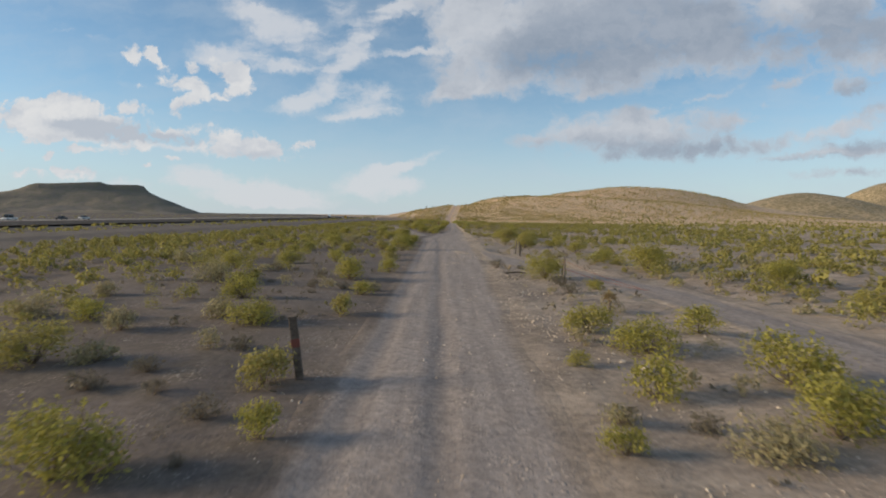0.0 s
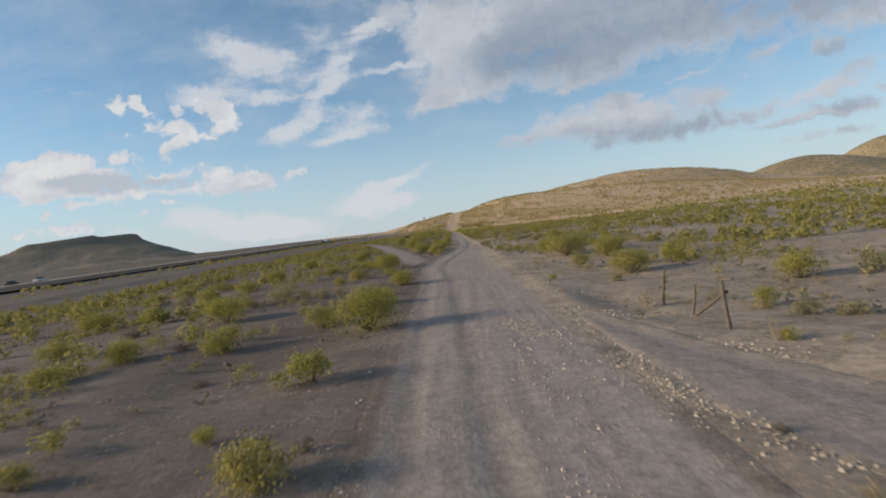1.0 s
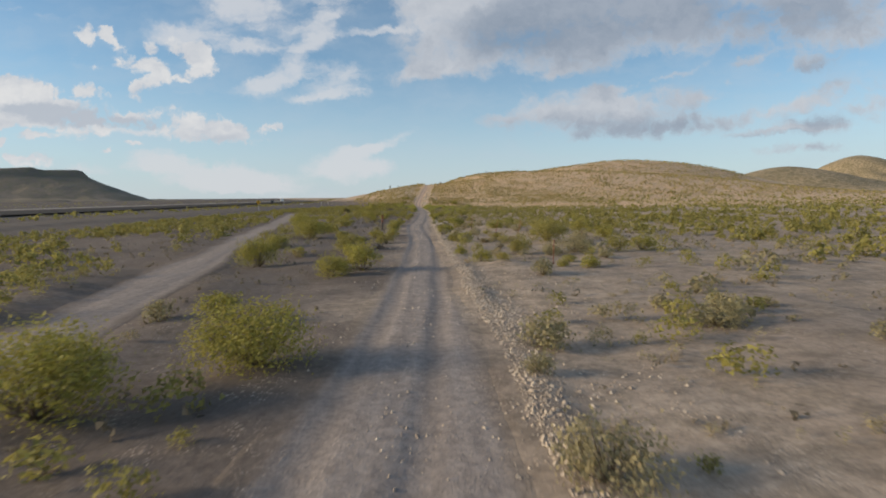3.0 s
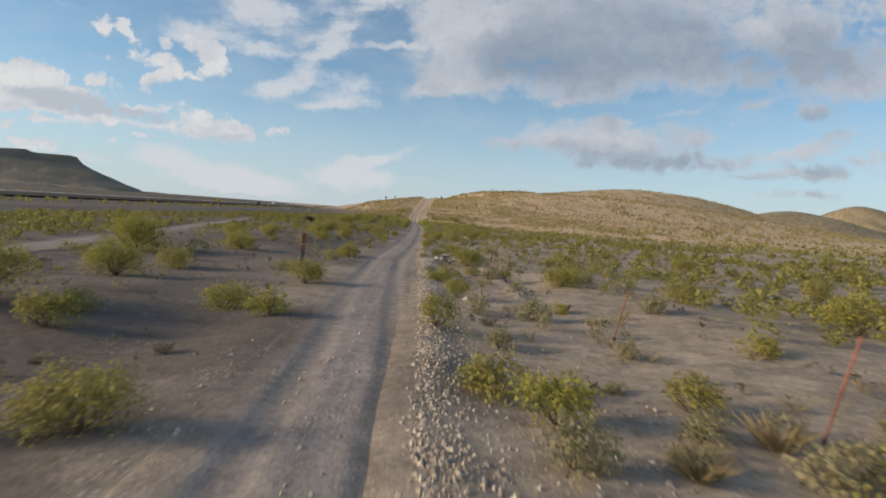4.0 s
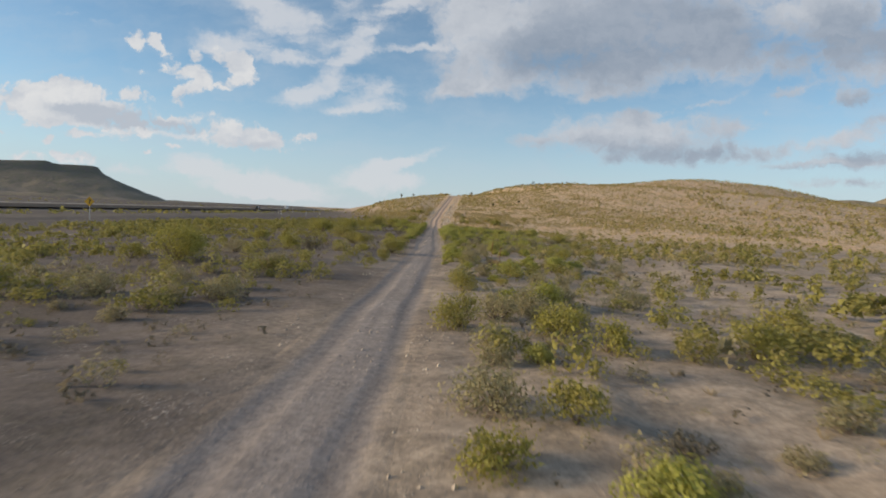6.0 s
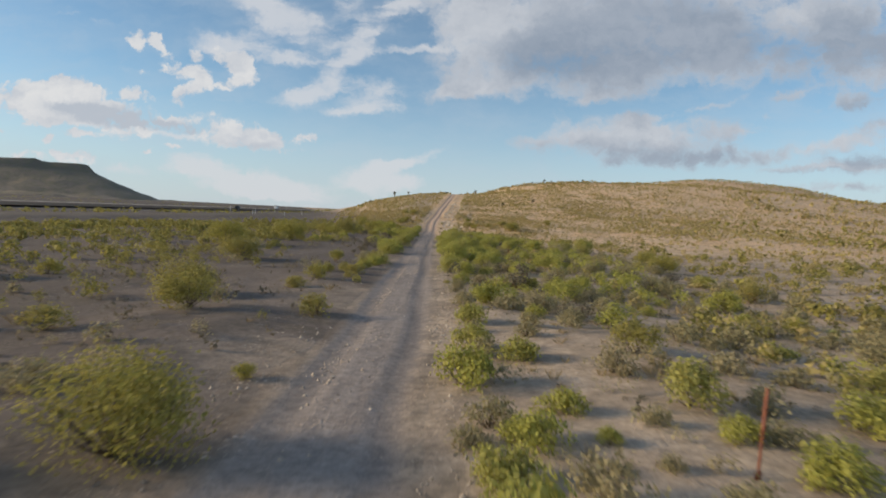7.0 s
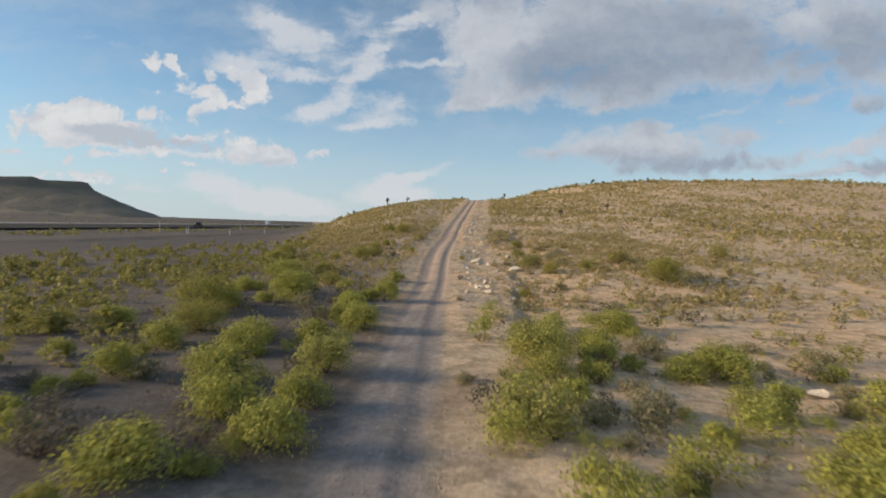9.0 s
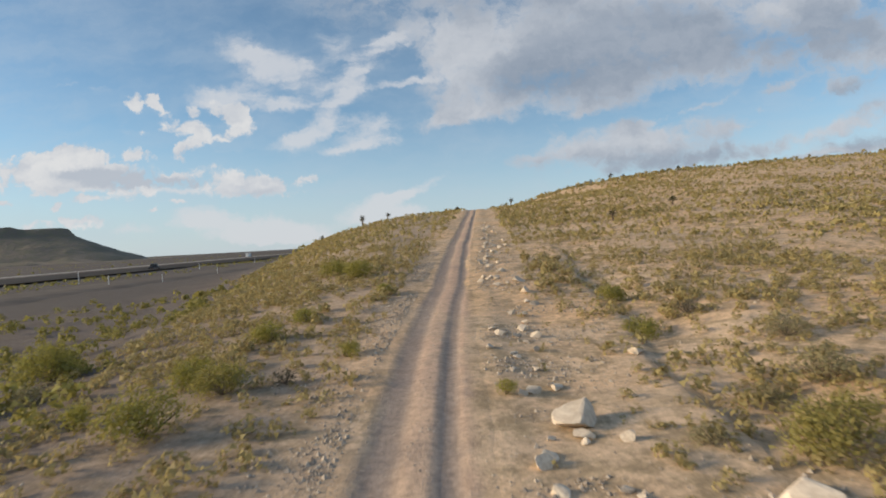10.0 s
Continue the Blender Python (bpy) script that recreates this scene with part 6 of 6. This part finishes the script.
make_wooden_post()
make_marker_post()
for sx, sy, sh, lean in ((6.18, 70.5, 1.25, (0, -1)), (6.5, 105.0, 1.05, (0, 1)), (7.0, 117.1, 1.40, (0, 13)), (6.35, 122.5, 1.22, (0, 11)), (5.44, 132.2, 1.05, (0, 4)),
                         (5.77, 149.9, 0.95, (0, 2)), (5.5, 167.3, 1.05, (0, 5)), (5.6, 199.8, 1.1, (0, 5)), (5.6, 204.7, 0.95, (0, 1)), (6.9, 239.5, 0.95, (0, 2))):
    make_stake(sx, sy, sh, M_ORANGE, lean, "thin rusty stake with a faded orange top")
make_stake(5.6, 138.4, 1.0, M_RUST, (0, 4), "thin dark rusty steel stake")
make_stake(4.62, 287.8, 1.22, M_YELLOW, (0, 1), "thin stake painted yellow-orange on the slope")


def make_fence():
    """The broken end of a ranch fence where the side track comes in."""
    rng = np.random.default_rng(53)
    fence = stand("broken_fence", 5.2, 33.0)
    base = fence.matrix_world.inverted()
    for i, (x, y, h, r) in enumerate(((5.0, 27.3, 0.95, 0.05), (5.5, 26.2, 0.9, 0.045), (5.2, 24.2, 1.15, 0.055), (5.35, 43.8, 1.08, 0.06), (5.55, 42.2, 0.85, 0.05), (5.15, 39.5, 1.12, 0.065))):
        ob = part("fence_post", rod_mesh("fence_post", M_GREYWOOD, -0.25, h, r * 0.85, r * 0.65, 9, 0.008, 8, 60 + i), fence)
        ob.matrix_local = base @ pose(x, y, float(ground_height(x, y)), float(rng.uniform(-5, 5)), float(rng.uniform(-6, 6)), 0)

    def bar(name, a, b, r, mat, sag=0.0):
        n = 9
        s = np.linspace(0, 1, n)[:, None]
        path = np.array(a) * (1 - s) + np.array(b) * s
        path[:, 2] -= sag * 4 * s[:, 0] * (1 - s[:, 0])
        v, f = tube(path, np.full(n, r), 6)
        me = quad_mesh(name, v, f, mat)
        part(name, me, fence).matrix_local = base.copy()
    g = lambda x, y: float(ground_height(x, y))
    bar("brace", (5.5, 41.9, g(5.5, 41.9) + 0.05), (5.2, 39.6, g(5.2, 39.6) + 0.85), 0.04, M_GREYWOOD)
    for h in (0.45, 0.8):
        bar("wire", (5.2, 24.2, g(5.2, 24.2) + h + 0.15), (5.0, 27.3, g(5.0, 27.3) + h), 0.006, M_RUST, 0.18)
        bar("wire", (5.2, 24.2, g(5.2, 24.2) + h + 0.15), (8.2, 21.6, g(8.2, 21.6) + 0.05), 0.006, M_RUST, 0.1)
    tagged(fence, "broken grey wooden fence posts with a brace and sagging wire", "fence")
    log = stand("fallen_branch", 3.35, 27.2, (0, 0), 10)
    s = np.linspace(-0.55, 0.55, 8)
    v, f = tube(np.c_[s, 0.03 * np.sin(s * 5), 0.05 + 0.03 * np.cos(s * 4)], np.linspace(0.045, 0.022, 8), 7)
    part("bough", quad_mesh("bough", v, f, M_WOOD), log)
    v, f = tube(np.c_[0.1 + s[4:] * 0.5, s[4:] * 0.35, 0.06 + s[4:] * 0.12], np.linspace(0.02, 0.008, 4), 6)
    part("twig", quad_mesh("twig", v, f, M_WOOD), log)
    tagged(log, "dark fallen branch lying beside the track", "branch")


make_fence()

# ---------------------------------------------------------------- yuccas


def rosette(rng, count, length, at, spread=1.0, width=0.030):
    a, e = rng.uniform(0, 2 * np.pi, count), np.arcsin(rng.uniform(-0.35, 1.0, count)) * spread
    way = np.c_[np.cos(a) * np.cos(e), np.sin(a) * np.cos(e), np.sin(e)]
    side = np.c_[-np.sin(a), np.cos(a), 0 * a] * width
    ln = length * rng.uniform(0.75, 1.1, count)[:, None]
    root = np.array(at) + way * 0.04
    tip = root + way * ln - np.c_[0 * a, 0 * a, 0.10 * ln[:, 0]]
    mid = root + way * ln * 0.45
    v = np.stack([root, mid + side, tip, mid - side], 1)
    return v.reshape(-1, 3), np.arange(4 * count).reshape(count, 4)


def make_yucca(x, y, height, heads, seed, label):
    rng = np.random.default_rng(seed)
    plant_ob = stand("yucca", x, y, (float(rng.uniform(-4, 4)), float(rng.uniform(-4, 4))), float(rng.uniform(0, 360)), 0.05)
    bits, tops = [], []
    s = np.linspace(0, 1, 5)[:, None]
    trunk = np.c_[0.05 * np.sin(s * 3), 0.04 * s, s * height * 0.62]
    bits.append(tube(trunk, np.linspace(0.13, 0.10, 5), 8))
    tops.append(trunk[-1])
    for j in range(heads - 1):
        a = rng.uniform(0, 2 * np.pi)
        limb = trunk[3] + s * np.array([math.cos(a) * 0.5, math.sin(a) * 0.5, height * rng.uniform(0.18, 0.34)])
        bits.append(tube(limb, np.linspace(0.09, 0.07, 5), 7))
        tops.append(limb[-1])
    part("trunk", quad_mesh("trunk", *joined(bits), M_STEM), plant_ob)
    for at in tops:
        part("leaf_crown", quad_mesh("leaf_crown", *rosette(rng, 90, 0.52 + 0.1 * height, at), M_YUCCA, False), plant_ob)
        part("dead_skirt", quad_mesh("dead_skirt", *rosette(rng, 40, 0.38, at - [0, 0, 0.18], -0.9), M_STRAW, False), plant_ob)
    tagged(plant_ob, label, "yucca", "yuccas on the hill")


for i, (yx, yy, yh, heads) in enumerate(((-27.2, 400, 1.4, 1), (-17.3, 391.6, 2.2, 2), (-12.5, 392.2, 1.8, 1), (0.9, 401.5, 1.0, 1), (11.7, 399.0, 2.3, 1),
                                         (38.7, 441, 1.5, 1), (43.4, 439.5, 2.1, 2), (46.4, 436.7, 1.4, 1), (58.4, 430.6, 1.7, 1), (17.0, 347.6, 1.4, 1), (26.2, 354.9, 1.2, 1))):
    make_yucca(yx, yy, yh, heads, 700 + i, "dark spiky yucca standing on the hill crest" if yy > 380 else "spiky yucca among shrubs on the slope")
make_yucca(-13.2, 186.2, 1.5, 2, 720, "dark yucca standing among the brush")


def make_dead_yucca():
    rng = np.random.default_rng(731)
    ob = stand("dead_yucca", 5.1, 17.0)
    part("stalk", rod_mesh("stalk", M_STEM, -0.1, 0.38, 0.05, 0.04, 8, 0.006, 6, 5), ob)
    part("dry_head", quad_mesh("dry_head", *rosette(rng, 130, 0.30, (0, 0, 0.45), 1.0, 0.02), M_STRAW, False), ob, "tan dried leaf head")
    tagged(ob, "dried tan yucca head on a short stalk", "yucca")


make_dead_yucca()


def make_grass_tuft(x, y, size, seed, label):
    shapes = grass_shapes(seed, 110, 0.7)
    ob = new("grass_tuft", quad_mesh("grass_tuft", *shapes[0], M_STRAW, False))
    ob.matrix_world = pose(x, y, float(ground_height(x, y)) - 0.02, 0, 0, seed * 37 % 360) @ Matrix.Diagonal((size, size, size * 0.8, 1))
    tagged(ob, label, "grass", "dry grass tufts")


for i, (gx, gy, gs) in enumerate(((4.5, 221.0, 0.7), (4.9, 221.3, 0.8), (4.2, 221.5, 0.6), (5.2, 221.0, 0.7), (5.5, 199.7, 0.7), (5.3, 200.5, 0.6), (4.9, 116.0, 0.7), (6.3, 116.9, 0.8), (2.1, 251.8, 0.6),
                                  (5.9, 253.7, 0.6), (4.3, 238.5, 0.6), (6.1, 237.1, 0.8))):
    make_grass_tuft(gx, gy, gs, 740 + i, "straw-coloured bunch of tall dry grass")

# ---------------------------------------------------------------- the highway beyond the plain


def strip(name, x0, x1, lift, mat, label, y0=-250, y1=2600, edge=0.0):
    ys = np.arange(y0, y1, 12.0)
    xs = np.linspace(x0, x1, 7)
    gx, gy = np.meshgrid(xs, ys)
    gx = gx - 0.00003 * np.maximum(gy - 400, 0) ** 2
    gz = highway_level(gy) + lift - edge * np.abs(np.linspace(-1, 1, 7)) ** 6
    i = (np.arange(len(ys) - 1)[:, None] * 7 + np.arange(6)[None, :]).ravel()
    me = quad_mesh(name, np.stack([gx, gy, gz + 0 * gx], -1).reshape(-1, 3), np.stack([i, i + 1, i + 8, i + 7], -1), mat)
    return tagged(new(name, me), label, "road", kind="structure")


def highway_level(y):
    return -0.75 + 0 * np.asarray(y, float)


strip("frontage_road", -78, -58, -0.40, M_SHOULDER, "grey gravel frontage road beside the highway", edge=0.7)
strip("highway_embankment", -170, -92, 0.0, M_SHOULDER, "low gravel embankment under the highway", edge=0.9)
strip("highway", -136, -100, 0.05, M_ASPHALT, "dark asphalt highway across the plain")
strip("highway_lane", -156, -147, 0.06, M_CONCRETE, "pale concrete carriageway on the far side")


def make_warning_sign():
    sign = new("warning_sign")
    sign.matrix_world = pose(-47.5, 244.0, float(ground_height(-47.5, 244.0)))
    bm = bmesh.new()
    box_bm(bm, 0.09, 0.07, 2.9, (0, 0.05, 1.35), bevel=0.01)
    part("pole", bm_mesh("pole", bm, M_STEEL), sign)
    bm = bmesh.new()
    box_bm(bm, 1.0, 0.02, 1.0, (0, 0, 3.1), (0, 45, 0), bevel=0.006)
    panel = part("panel", bm_mesh("panel", bm, M_YELLOW), sign, "yellow diamond panel")
    bm = bmesh.new()
    box_bm(bm, 0.12, 0.012, 0.55, (0.03, -0.016, 3.05), (0, 14, 0), bevel=0.004)
    box_bm(bm, 0.26, 0.012, 0.12, (0.10, -0.016, 3.32), (0, 40, 0), bevel=0.004)
    part("symbol", bm_mesh("symbol", bm, M_BLACK), panel, "plain black symbol")
    tagged(sign, "yellow diamond warning sign on a steel pole", "road sign")


make_warning_sign()


def make_delineator(x, y, h):
    ob = new("delineator_post")
    ob.matrix_world = pose(x, y, float(highway_level(y)) - 0.4)
    bm = bmesh.new()
    box_bm(bm, 0.16, 0.10, h, (0, 0, 0.5 * h), bevel=0.02)
    part("stem", bm_mesh("stem", bm, M_WHITE), ob)
    bm = bmesh.new()
    box_bm(bm, 0.13, 0.03, 0.22, (0, -0.06, h - 0.25), bevel=0.01)
    part("reflector", bm_mesh("reflector", bm, M_STEEL), ob)
    tagged(ob, "white roadside delineator post", "marker post", "white posts by the highway")


for dx, dy, dh in ((-80, 402, 2.6), (-67, 392, 1.7), (-69, 395, 1.7), (-56.5, 392, 1.5), (-57, 417, 1.5), (-82, 460, 1.8), (-83, 510, 1.8), (-84, 570, 1.8)):
    make_delineator(dx, dy, dh)


def make_vehicle(name, x, y, length, height, paint, label, cargo=0.0):
    """A car, or a lorry when it carries a box body."""
    ob = new(name)
    ob.matrix_world = pose(x, y, float(highway_level(y)) + 0.06)
    bm = bmesh.new()
    box_bm(bm, 1.85, length, 0.62, (0, 0, 0.62), bevel=0.14)
    part("body", bm_mesh("body", bm, paint, True), ob)
    bm = bmesh.new()
    box_bm(bm, 1.6, length * (0.26 if cargo else 0.52), height - 0.85, (0, length * (0.33 if cargo else -0.04), 0.85 + 0.5 * (height - 0.85)), bevel=0.2)
    for v in bm.verts:
        if v.co.z > 1.1:
            v.co.y *= 0.88
    part("cabin", bm_mesh("cabin", bm, M_GLASS, True), ob, "dark glazed cabin")
    if cargo:
        bm = bmesh.new()
        box_bm(bm, 2.3, length * 0.68, cargo, (0, -length * 0.15, 0.95 + 0.5 * cargo), bevel=0.05)
        part("cargo_box", bm_mesh("cargo_box", bm, M_WHITE), ob)
    for sx in (-0.82, 0.82):
        for sy in (-0.32, 0.32):
            bm = bmesh.new()
            bmesh.ops.create_cone(bm, cap_ends=True, segments=18, radius1=0.34, radius2=0.34, depth=0.24, matrix=pose(sx, sy * length, 0.34, 0, 90, 0))
            wheel = part("wheel", bm_mesh("wheel", bm, M_BLACK), ob)
            bm = bmesh.new()
            bmesh.ops.create_cone(bm, cap_ends=True, segments=14, radius1=0.20, radius2=0.17, depth=0.27, matrix=pose(sx, sy * length, 0.34, 0, 90, 0))
            part("rim", bm_mesh("rim", bm, M_STEEL), wheel, "metal rim")
    tagged(ob, label, "truck" if cargo else "car")


make_vehicle("van", -152, 184, 5.2, 2.0, M_WHITE, "white van driving on the far highway")
make_vehicle("car", -152, 209, 4.6, 1.5, M_DARKCAR, "dark car on the far highway")
make_vehicle("car", -152, 222, 4.7, 1.6, M_WHITE, "white car on the far highway")
make_vehicle("box_truck", -155, 690, 7.0, 2.4, M_WHITE, "white box truck far along the highway", 2.2)
make_vehicle("car", -108, 480, 4.8, 1.9, M_DARKCAR, "dark car on the near carriageway")
